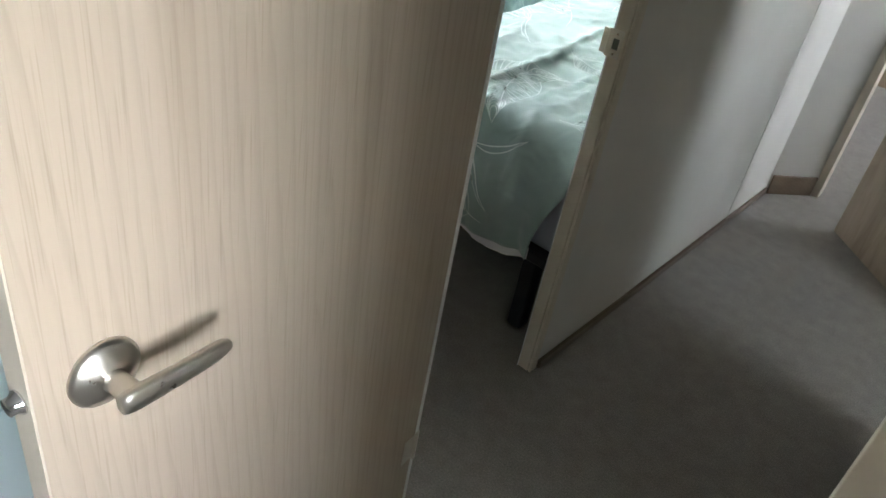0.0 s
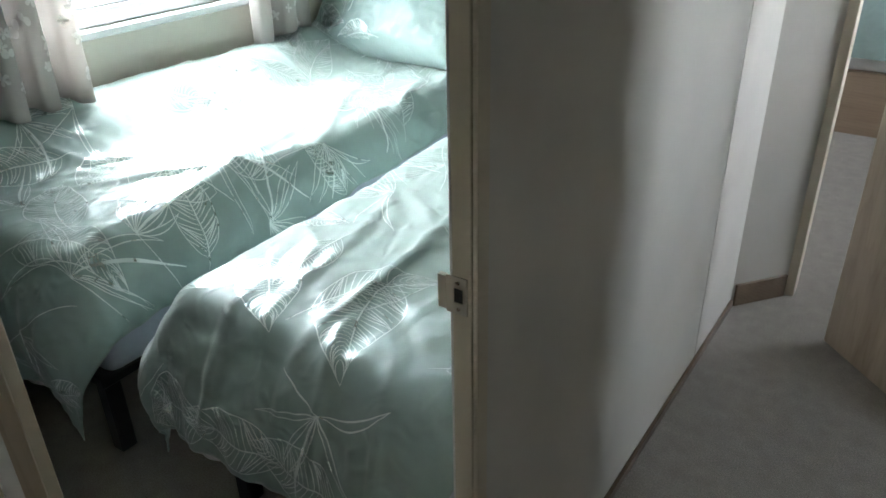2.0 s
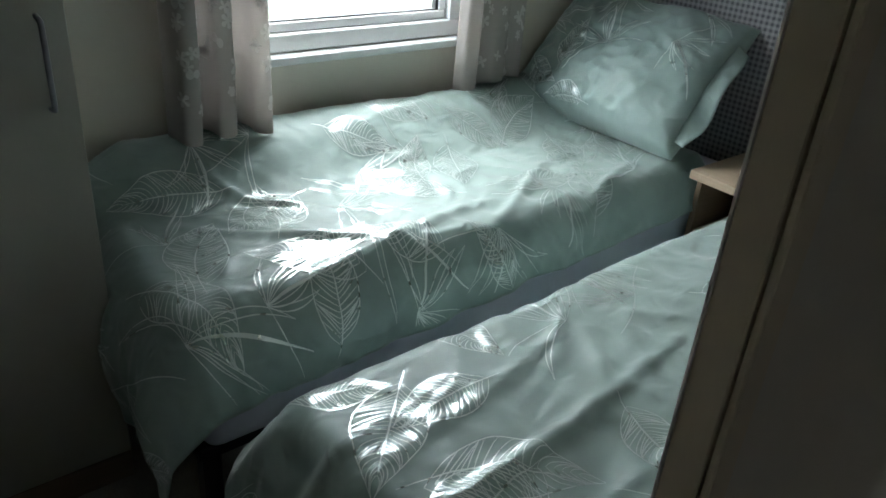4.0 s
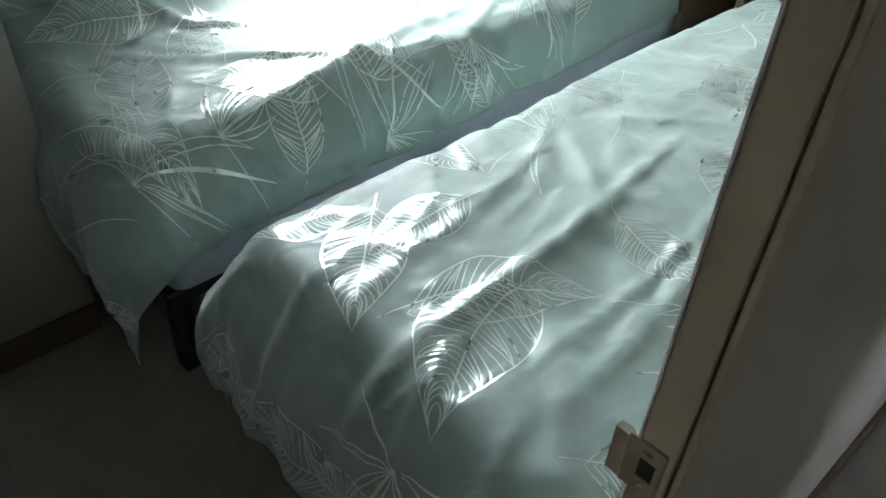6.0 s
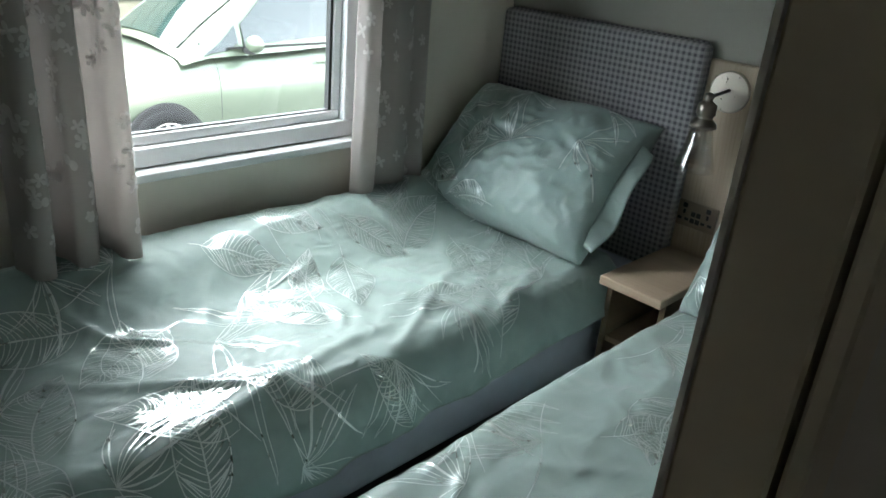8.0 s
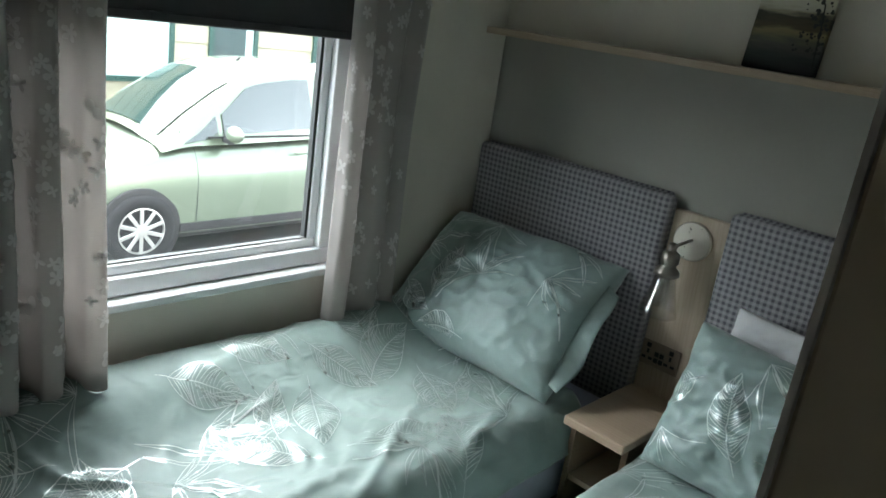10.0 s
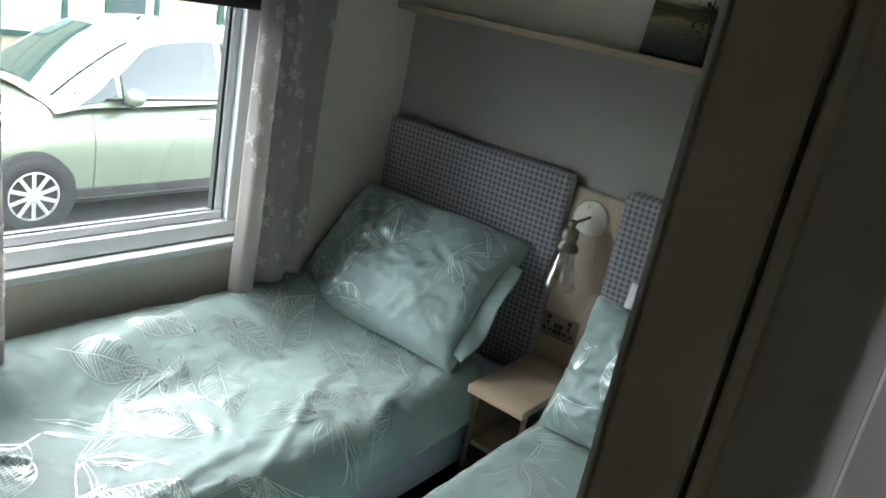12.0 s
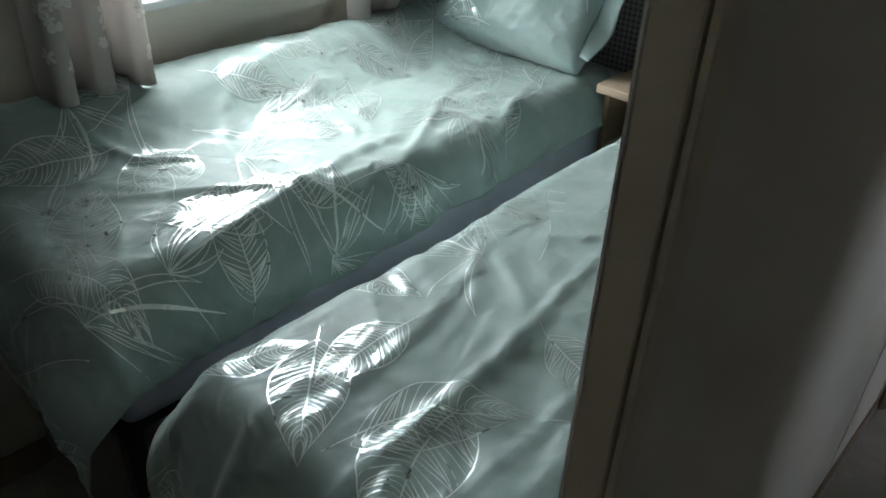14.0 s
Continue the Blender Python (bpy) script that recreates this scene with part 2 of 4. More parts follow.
def box(bm, x0, x1, y0, y1, z0, z1, bevel=0.0, m=None, seg=1):
    r = bmesh.ops.create_cube(bm, size=1.0)
    vs = r["verts"]
    bmesh.ops.scale(bm, verts=vs, vec=(x1 - x0, y1 - y0, z1 - z0))
    bmesh.ops.translate(bm, verts=vs, vec=((x0 + x1) / 2, (y0 + y1) / 2, (z0 + z1) / 2))
    if m is not None:
        bmesh.ops.transform(bm, matrix=m, verts=vs)
    if bevel:
        es = list({e for v in vs for e in v.link_edges})
        bmesh.ops.bevel(bm, geom=es, offset=bevel, segments=seg, profile=0.5, affect="EDGES")
    return bm


def boxes(*rows, bevel=0.0):
    bm = bmesh.new()
    for r in rows:
        box(bm, *r, bevel=bevel)
    return bm


def lathe(bm, profile, m=Matrix(), n=28):
    """Turns (radius, height) pairs round z."""
    rings = []
    for r, z in profile:
        rings.append([bm.verts.new(m @ Vector((r * math.cos(2 * math.pi * i / n), r * math.sin(2 * math.pi * i / n), z))) for i in range(n)])
    for a, b in zip(rings, rings[1:]):
        for i in range(n):
            bm.faces.new((a[i], a[(i + 1) % n], b[(i + 1) % n], b[i]))
    if profile[0][0] > 1e-6:
        bm.faces.new(rings[0][::-1])
    if profile[-1][0] > 1e-6:
        bm.faces.new(rings[-1])
    return bm


def tube(bm, pts, radius, n=10, flat=1.0):
    pts = [Vector(p) for p in pts]
    rings = []
    side = None
    for i, p in enumerate(pts):
        d = (pts[min(i + 1, len(pts) - 1)] - pts[max(i - 1, 0)]).normalized()
        if side is None:
            side = d.orthogonal().normalized()
        side = (side - d * side.dot(d)).normalized()
        up = d.cross(side)
        rad = radius[i] if isinstance(radius, (list, tuple)) else radius
        rings.append([bm.verts.new(p + rad * (math.cos(2 * math.pi * k / n) * side + flat * math.sin(2 * math.pi * k / n) * up)) for k in range(n)])
    for a, b in zip(rings, rings[1:]):
        for k in range(n):
            bm.faces.new((a[k], a[(k + 1) % n], b[(k + 1) % n], b[k]))
    bm.faces.new(rings[0][::-1])
    bm.faces.new(rings[-1])
    return bm


def sheet(bm, f, nu, nv):
    """A grid of (nu + 1) x (nv + 1) places f(u, v), u and v from 0 to 1."""
    g = [[bm.verts.new(f(i / nu, j / nv)) for j in range(nv + 1)] for i in range(nu + 1)]
    for i in range(nu):
        for j in range(nv):
            bm.faces.new((g[i][j], g[i + 1][j], g[i + 1][j + 1], g[i][j + 1]))
    return g


# ---- structure ----
XW, XE = -2.48, 1.38          # inner faces of the outer side walls
YH = 3.46                     # head wall of the twin bedroom
ZC = 2.34
HALL_W, HALL_E = -0.634, 0.15  # faces of the hall
DOOR_S, DOOR_N = 0.843, 1.385  # twin bedroom's doorway
WIN = (1.80, 2.728, 0.909, 1.80)  # window opening: y, y, z, z

structure("floor", boxes((XW - 0.06, 0.19, -3.0, 7.2, -0.06, 0.0), (0.19, XE + 0.06, -3.0, 1.0, -0.06, 0.0), (0.19, XE + 0.06, 3.05, 7.2, -0.06, 0.0)), CARPET, "taupe cut-pile carpet, worn flat along the hall", "carpet")
y0, y1, z0, z1 = WIN
structure("wall_west", boxes((XW - 0.06, XW, -3.0, y0, 0, ZC), (XW - 0.06, XW, y1, 7.2, 0, ZC), (XW - 0.06, XW, y0, y1, 0, z0), (XW - 0.06, XW, y0, y1, z1, ZC)), WALL_ROOM, "warm white wallboard with the window opening", "wall")
structure("wall_east", boxes((XE, XE + 0.06, -3.0, -0.8, 0, ZC), (XE, XE + 0.06, 0.1, 1.67, 0, ZC), (XE, XE + 0.06, 2.13, 3.9, 0, ZC), (XE, XE + 0.06, 4.9, 7.2, 0, ZC), (XE, XE + 0.06, -0.8, 0.1, 0, 0.95), (XE, XE + 0.06, -0.8, 0.1, 1.75, ZC), (XE, XE + 0.06, 1.67, 2.13, 0, 1.15), (XE, XE + 0.06, 1.67, 2.13, 1.75, ZC), (XE, XE + 0.06, 3.9, 4.9, 0, 1.0), (XE, XE + 0.06, 3.9, 4.9, 1.8, ZC)), WALL_ROOM, "warm white outer wallboard", "wall")
structure("wall_south", boxes((XW, XE, -3.06, -3.0, 0, ZC)), WALL_ROOM, "warm white end wallboard", "wall")
structure("wall_north", boxes((XW, XE, 7.2, 7.26, 0, ZC)), WALL_ROOM, "warm white end wallboard", "wall")
structure("wall_head", boxes((XW, -0.668, YH, YH + 0.05, 0, 1.69)), WALL_HEAD, "sage grey wallboard behind the headboards", "wall")
structure("wall_head_upper", boxes((XW, -0.668, YH, YH + 0.05, 1.69, ZC)), WALL_ROOM, "warm white wallboard above the shelf", "wall")
structure("wall_hall_west", boxes((-0.672, HALL_W, DOOR_N + 0.03, YH + 0.05, 0, ZC), (-0.672, HALL_W, DOOR_S, DOOR_N + 0.03, 1.98, ZC)), WALL_HALL, "cream vinyl-faced hall wallboard with a panel joint", "wall")
SPLAY = Matrix.Translation((HALL_W, 3.002, 0)) @ Matrix.Rotation(math.atan2(0.171, 0.135), 4, "Z")
structure("wall_hall_splay", box(bmesh.new(), 0.0, 0.217, 0.0, 0.04, 0, ZC, m=SPLAY), WALL_HALL, "narrow cream wallboard set askew at the hall's end", "wall")
structure("wall_hall_end", boxes((HALL_W, -0.53, 3.191, 3.236, 0, ZC), (0.22, XE, 3.176, 3.226, 0, ZC), (-0.50, 0.22, 3.176, 3.226, 1.98, ZC)), WALL_HALL, "cream wallboard at the hall's end", "wall")
structure("wall_hall_east", boxes((HALL_E, HALL_E + 0.05, 0.801, 1.92, 0, ZC), (HALL_E, HALL_E + 0.05, 2.555, 3.176, 0, ZC), (HALL_E, HALL_E + 0.05, 1.92, 2.555, 1.98, ZC)), WALL_HALL, "cream hall wallboard with the bathroom doorway", "wall")
structure("wall_kitchen", boxes((XW, -0.575, 0.762, 0.801, 0, ZC), (0.09, XE, 0.762, 0.801, 0, ZC), (-0.575, 0.09, 0.762, 0.801, 1.98, ZC)), WALL_HALL, "cream partition between kitchen and hall", "wall")
# unseen wall added to keep kitchen window light off the hall door's hinge side
structure("wall_kitchen_return", boxes((0.092, 0.14, 0.20, 0.761, 0, ZC)), WALL_HALL, "unseen plain cream wall added to shade the hall door and hall", "wall")
structure("ceiling", boxes((XW - 0.06, XE + 0.06, -3.06, 7.26, ZC, ZC + 0.05)), CEIL, "plain white ceiling board", "ceiling")

# door frames
# pale door edging, also the colour of the painted highlight on the jamb
EDGE_FOIL_HIGHLIGHT = painted("pale_edge_foil_highlight", (0.78, 0.77, 0.75), 0.4)


def door_frame(name, rows, label):
    d = thing(name, (rows[0][0], rows[0][2], 0), label, "door frame", "", "structure")
    for i, r in enumerate(rows):
        part("jamb" if r[5] - r[4] > 1 else "head", box(bmesh.new(), *r, bevel=0.0012), FRAME_CREAM, d)
    return d


door_frame("door_frame_1", [(-0.670, -0.6405, DOOR_N, DOOR_N + 0.03, 0, 1.98), (-0.6385, -0.632, DOOR_N + 0.001, DOOR_N + 0.030, 0, 1.98), (-0.674, -0.632, DOOR_S - 0.041, DOOR_S, 0, 1.98), (-0.674, -0.632, DOOR_S, DOOR_N, 1.95, 1.98)], "cream foil-wrapped frame of the twin bedroom doorway")
# the thin highlight along the jamb's edge, put in as a pale strip
part("edge_bead", boxes((-0.6722, -0.6702, DOOR_N - 0.0012, DOOR_N + 0.010, 0.0, 1.95)), EDGE_FOIL_HIGHLIGHT, bpy.data.objects["door_frame_1"], "pale strip drawn as the highlight on the jamb's edge")
door_frame("door_frame_2", [(0.048, 0.09, 0.755, 0.807, 0, 1.98), (-0.574, -0.551, 0.755, 0.805, 0, 1.98)], "cream foil-wrapped frame between kitchen and hall")
bpy.data.objects["door_frame_2"].children[1].data.materials[0] = OAK
door_frame("door_frame_3", [(0.14, 0.21, 2.525, 2.555, 0, 1.98), (0.14, 0.21, 1.92, 1.95, 0, 1.98)], "cream frame of the bathroom doorway")
door_frame("door_frame_4", [(-0.502, -0.470, 3.174, 3.241, 0, 1.98), (0.19, 0.225, 3.166, 3.236, 0, 1.98)], "cream frame of the end bedroom doorway")

structure("baseboard_hall_west", boxes((HALL_W, HALL_W + 0.010, DOOR_N + 0.03, 3.000, 0, 0.030), bevel=0.003), OAK_DARK, "low brown skirting along the hall", "skirting")
structure("baseboard_hall_end", box(bmesh.new(), 0.008, 0.212, -0.010, 0.0, 0, 0.085, m=SPLAY, bevel=0.003), OAK_DARK, "brown skirting at the hall's end, taller than along the hall", "skirting")
structure("trim_panel_joint", boxes((HALL_W, HALL_W + 0.0015, 2.62, 2.625, 0.032, ZC)), WALL_HALL, "thin cover strip over a wallboard joint", "trim")

# strike plate on the latch-side jamb
s = thing("strike_plate", (-0.66, DOOR_N, 0.88), "small nickel latch strike plate on the door jamb", "strike plate")
DY = DOOR_N - 0.0025
bm = boxes((-0.678, -0.646, DY, DOOR_N, 0.852, 0.869), (-0.678, -0.646, DY, DOOR_N, 0.891, 0.908), (-0.678, -0.666, DY, DOOR_N, 0.869, 0.891), (-0.652, -0.646, DY, DOOR_N, 0.869, 0.891), (-0.690, -0.678, DOOR_N - 0.004, DOOR_N + 0.004, 0.856, 0.906))
part("plate", bm, CHROME, s)
part("latch_hole", boxes((-0.666, -0.652, DOOR_N - 0.001, DOOR_N, 0.869, 0.891)), BLACK, s, "dark latch hole")
for z in (0.860, 0.900):
    part("screw", lathe(bmesh.new(), [(0.0, 0.0), (0.0032, 0.0), (0.0028, 0.0009), (0.0, 0.001)], Matrix.Translation((-0.659, DY, z)) @ Matrix.Rotation(radians(90), 4, "X"), 12), STEEL, s)


# ---- doors ----
def lever_handle(parent, m, name="handle"):
    """A rose, a neck and a flat tapering lever; m's z stands out from the door, its x runs along the lever."""
    bm = bmesh.new()
    lathe(bm, [(0.0, 0.0), (0.034, 0.0), (0.034, 0.003), (0.030, 0.007), (0.017, 0.013), (0.012, 0.015), (0.0, 0.015)], m, 32)
    h = part(name, bm, CHROME, parent, "brushed nickel lever handle", True)
    part("neck", lathe(bmesh.new(), [(0.0, 0.013), (0.0115, 0.013), (0.0105, 0.022), (0.012, 0.040), (0.010, 0.047), (0.0, 0.048)], m, 24), CHROME, h, "", True)
    bm = bmesh.new()
    n = 14
    rows = []
    for i in range(n + 1):
        u = i / n
        x = -0.014 + 0.110 * u
        w = 0.0125 - 0.0025 * u - (0.006 * max(0, u - 0.9) / 0.1) - (0.004 * max(0, 0.1 - u) / 0.1)
        th = 0.0058 - 0.0012 * u
        zc = 0.042 + 0.004 * math.sin(u * 2.0)
        ring = []
        for k in range(12):
            a = 2 * math.pi * k / 12
            ca, sa = math.cos(a), math.sin(a)
            ring.append(bm.verts.new(m @ Vector((x, w * math.copysign(abs(ca) ** 0.5, ca), zc + th * math.copysign(abs(sa) ** 0.6, sa)))))
        rows.append(ring)
    for a, b in zip(rows, rows[1:]):
        for k in range(12):
            bm.faces.new((a[k], a[(k + 1) % 12], b[(k + 1) % 12], b[k]))
    bm.faces.new(rows[0])
    bm.faces.new(rows[-1][::-1])
    part("lever", bm, CHROME, h, "", True)


def panel_door(name, hinge, angle, width, height, label, handle_z=0.87, faces=(1, -1), thick=0.032):
    """A flush door. angle: heading of the leaf from its hinge, degrees from +x. It stands on the left side of that line."""
    m = Matrix.Translation((hinge[0], hinge[1], 0)) @ Matrix.Rotation(radians(angle), 4, "Z")
    d = thing(name, (hinge[0], hinge[1], 0.008), label, "door", "", "structure")
    leaf = part("leaf", box(bmesh.new(), 0.001, width - 0.001, -thick / 2, thick / 2, 0.008, height, m=m), OAK, d)
    part("edge_strip", box(bmesh.new(), width - 0.001, width + 0.001, -thick / 2 + 0.001, thick / 2 - 0.001, 0.008, height, m=m), FRAME_CREAM, d, "cream edging on the latch side")
    part("edge_strip", box(bmesh.new(), -0.007, 0.001, -thick / 2 - 0.0015, thick / 2 + 0.0015, 0.008, height, m=m), EDGE_FOIL_HIGHLIGHT, d, "pale edging on the hinge side")
    for sgn in faces:
        r = Matrix.Translation((width - 0.062, sgn * thick / 2, handle_z))
        # lever points back towards the hinge
        basis = Matrix(((-1, 0, 0, 0), (0, 0, sgn, 0), (0, 1, 0, 0), (0, 0, 0, 1)))
        lever_handle(d, m @ r @ basis)
    bm = bmesh.new()
    lathe(bm, [(0.0, 0.0), (0.011, 0.0), (0.011, 0.002), (0.008, 0.006), (0.008, 0.011), (0.0, 0.012)], m @ Matrix.Translation((width + 0.001, 0, handle_z)) @ Matrix.Rotation(radians(90), 4, "Y"), 16)
    part("latch", bm, STEEL, d, "polished latch bolt", True)
    for hz in (0.28, 1.65):
        bm = bmesh.new()
        tube(bm, [m @ Vector((-0.004, thick / 2, hz - 0.035)), m @ Vector((-0.004, thick / 2, hz + 0.035))], 0.005, 10)
        box(bm, 0.0, 0.03, thick / 2 - 0.001, thick / 2 + 0.0015, hz - 0.03, hz + 0.03, m=m)
        part("hinge", bm, CHROME, d)
    return d


panel_door("door_1", (-0.541, 0.776), -83.6, 0.622, 1.95, "open flush oak-foil door between kitchen and hall", 0.857)
panel_door("door_2", (0.122, 2.541), 136.7, 0.606, 1.95, "open flush oak-foil bathroom door standing in the hall", 0.90)
panel_door("door_3", (-0.70, 0.824), 177.5, 0.49, 1.95, "open flush oak-foil twin bedroom door", 0.87)

# ---- kitchen, seen past the first door ----
c = thing("kitchen_cabinet", (-1.2, 0.45, 0), "pale blue kitchen base cabinet with dark gaps between doors", "cabinet")
part("body", boxes((-1.9, -0.82, 0.20, 0.735, 0.09, 0.86)), GASKET, c)
for i in range(2):
    part("door", box(bmesh.new(), -1.88 + 0.53 * i, -1.36 + 0.53 * i, 0.18, 0.20, 0.11, 0.84, bevel=0.003), BLUE, c)
part("side_panel", box(bmesh.new(), -0.82, -0.80, 0.18, 0.735, 0.0, 0.52, bevel=0.002), BLUE, c)
part("side_panel", box(bmesh.new(), -0.82, -0.80, 0.18, 0.735, 0.526, 0.86, bevel=0.002), BLUE, c)
part("plinth", boxes((-1.9, -0.83, 0.24, 0.73, 0.0, 0.09)), GASKET, c)
w = thing("worktop", (-1.35, 0.45, 0.86), "pale stone-look worktop on the kitchen cabinet", "worktop")
part("top", box(bmesh.new(), -1.92, -0.78, 0.16, 0.737, 0.861, 0.895, bevel=0.004), WALL_HALL, w)

# ---- window of the twin bedroom ----
w = thing("window_1", (XW, (y0 + y1) / 2, z0), "white plastic double-glazed window over the bed", "window", "", "structure")
FX0, FX1 = XW - 0.055, XW + 0.012
f = 0.052
for n_, r in (("sill_rail", (FX0, FX1, y0, y1, z0, z0 + f)), ("head_rail", (FX0, FX1, y0, y1, z1 - f, z1)), ("stile", (FX0, FX1, y0, y0 + f, z0 + f, z1 - f)), ("stile", (FX0, FX1, y1 - f, y1, z0 + f, z1 - f))):
    part(n_, box(bmesh.new(), *r, bevel=0.005, seg=2), WHITE, w)
s_ = 0.03
for n_, r in (("sash_rail", (FX0 + 0.01, XW - 0.012, y0 + f, y1 - f, z0 + f, z0 + f + s_)), ("sash_rail", (FX0 + 0.01, XW - 0.012, y0 + f, y1 - f, z1 - f - s_, z1 - f)), ("sash_stile", (FX0 + 0.01, XW - 0.012, y0 + f, y0 + f + s_, z0 + f + s_, z1 - f - s_)), ("sash_stile", (FX0 + 0.01, XW - 0.012, y1 - f - s_, y1 - f, z0 + f + s_, z1 - f - s_))):
    part(n_, box(bmesh.new(), *r, bevel=0.004), WHITE, w)
g0, g1, h0, h1 = y0 + f + s_, y1 - f - s_, z0 + f + s_, z1 - f - s_
for r in ((XW - 0.038, XW - 0.018, g1 - 0.010, g1 + 0.001, h0, h1), (XW - 0.038, XW - 0.018, g0 - 0.001, g0 + 0.004, h0, h1), (XW - 0.038, XW - 0.018, g0, g1, h0 - 0.001, h0 + 0.004)):
    part("gasket", boxes(r), GASKET, w, "dark rubber glazing gasket")
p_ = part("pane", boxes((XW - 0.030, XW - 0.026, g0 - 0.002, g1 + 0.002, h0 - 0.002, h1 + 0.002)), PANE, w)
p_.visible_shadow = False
part("window_board", box(bmesh.new(), XW + 0.001, XW + 0.052, y0 - 0.03, y1 + 0.03, z0 - 0.028, z0 - 0.002, bevel=0.004), WHITE, w)

b = thing("roller_blind", (XW + 0.03, 2.3, 1.62), "charcoal roller blind drawn a little way down", "blind")
part("fabric", boxes((XW + 0.028, XW + 0.031, y0 + 0.02, y1 - 0.02, 1.645, 1.84)), BLIND, b)
part("bottom_bar", box(bmesh.new(), XW + 0.022, XW + 0.037, y0 + 0.02, y1 - 0.02, 1.622, 1.647, bevel=0.004), BLIND, b)
bm = bmesh.new()
tube(bm, [(XW + 0.03, y0 + 0.01, 1.86), (XW + 0.03, y1 - 0.01, 1.86)], 0.024, 16)
part("roller", bm, BLIND, b, "", True)


# ---- curtains ----
def curtain(name, ya, yb, za, zb, folds, phase, label, out=0.085, deep=0.040):
    """A hanging curtain of soft folds with a scattered flower print."""
    rnd = random.Random(int(phase * 100))

    def at(u, v):
        # u along the curtain, v down
        wob = 0.10 * math.sin(3.1 * u + phase) * v
        a = 2 * math.pi * folds * (u + 0.015 * math.sin(5 * v + phase)) + phase
        depth = deep + 0.25 * deep * math.sin(0.37 * a + phase)
        squeeze = 1 - 0.06 * math.sin(math.pi * v)
        y = (ya + yb) / 2 + (u - 0.5) * (yb - ya) * squeeze + 0.006 * math.sin(2 * a) + 0.012 * wob
        x = XW + out + depth * (2 * abs(math.sin(a / 2)) ** 0.8 - 1) + 0.008 * noise.noise((6 * u + phase, 3 * v, 0))
        z = za + (zb - za) * v + 0.006 * math.sin(a + 1)
        return Vector((x, y, z))

    c = thing(name, ((XW + 0.085), (ya + yb) / 2, zb), label, "curtain", "curtains of the window")
    bm = bmesh.new()
    sheet(bm, at, int(110 * folds / 2.5), 50)
    ob = part("cloth", bm, CURTAIN, c, "", True)
    md = ob.modifiers.new("thickness", "SOLIDIFY")
    md.thickness = 0.003
    part("hem", hem_strip(at), CURTAIN, c, "stitched bottom hem", True)
    # flower print: five round petals and a small heart, lying on the cloth
    n = int(58 * folds)
    for _ in range(n):
        bm = bmesh.new()
        cu, cv = rnd.uniform(0.02, 0.98), rnd.uniform(0.02, 0.97)
        size = rnd.uniform(0.011, 0.021)
        du = size / (abs(yb - ya) * 1.9)
        dv = size / abs(zb - za)
        turn = rnd.uniform(0, 6.28)
        kind = rnd.random()
        lobes, slim = (5, 1.0) if kind < 0.6 else ((4, 0.8) if kind < 0.85 else (2, 0.5))
        ring = []
        for k in range(30):
            th = 2 * math.pi * k / 30
            rr = 0.28 + 0.95 * abs(math.cos(lobes * th / 2)) ** (0.55 if lobes == 5 else 1.5)
            ex = rr * math.cos(th + turn)
            ey = rr * math.sin(th + turn) * (1.0 if lobes > 2 else 1.2)
            ring.append((cu + ex * du, cv + ey * dv))
        pts = []
        for u, v in ring + [(cu, cv)]:
            p = at(u, v)
            nrm = (at(u + 0.004, v) - at(u - 0.004, v)).cross(at(u, v + 0.004) - at(u, v - 0.004)).normalized()
            if nrm.x < 0:
                nrm = -nrm
            pts.append(bm.verts.new(p + nrm * 0.0055))
        for k in range(30):
            bm.faces.new((pts[k], pts[(k + 1) % 30], pts[30]))
        part("flower_print", bm, PETAL, c)
    return c


def hem_strip(at):
    bm = bmesh.new()

    def g(u, v):
        p = at(u, 0.965 + 0.033 * v)
        nrm = (at(u + 0.004, 0.97) - at(u - 0.004, 0.97)).cross(Vector((0, 0, -1))).normalized()
        if nrm.x < 0:
            nrm = -nrm
        return p + nrm * 0.003
    sheet(bm, g, 90, 2)
    return bm


curtain("curtain", 1.660, 1.932, 2.0, 0.735, 2.6, 0.6, "taupe cotton curtain with white flowers, gathered beside the window", 0.11, 0.045)
curtain("curtain", 2.645, 2.950, 2.0, 0.735, 2.2, 0.9, "taupe cotton curtain with white flowers, hanging to the pillow", 0.085, 0.028)
pole = thing("curtain_rail", (XW + 0.08, 2.4, 2.02), "slim white curtain rail above the window", "curtain rail")
part("rail", box(bmesh.new(), XW + 0.06, XW + 0.10, 1.68, 3.2, 2.005, 2.03, bevel=0.004), WHITE, pole)
part("bracket", boxes((XW + 0.001, XW + 0.06, 2.3, 2.33, 2.008, 2.026)), WHITE, pole)


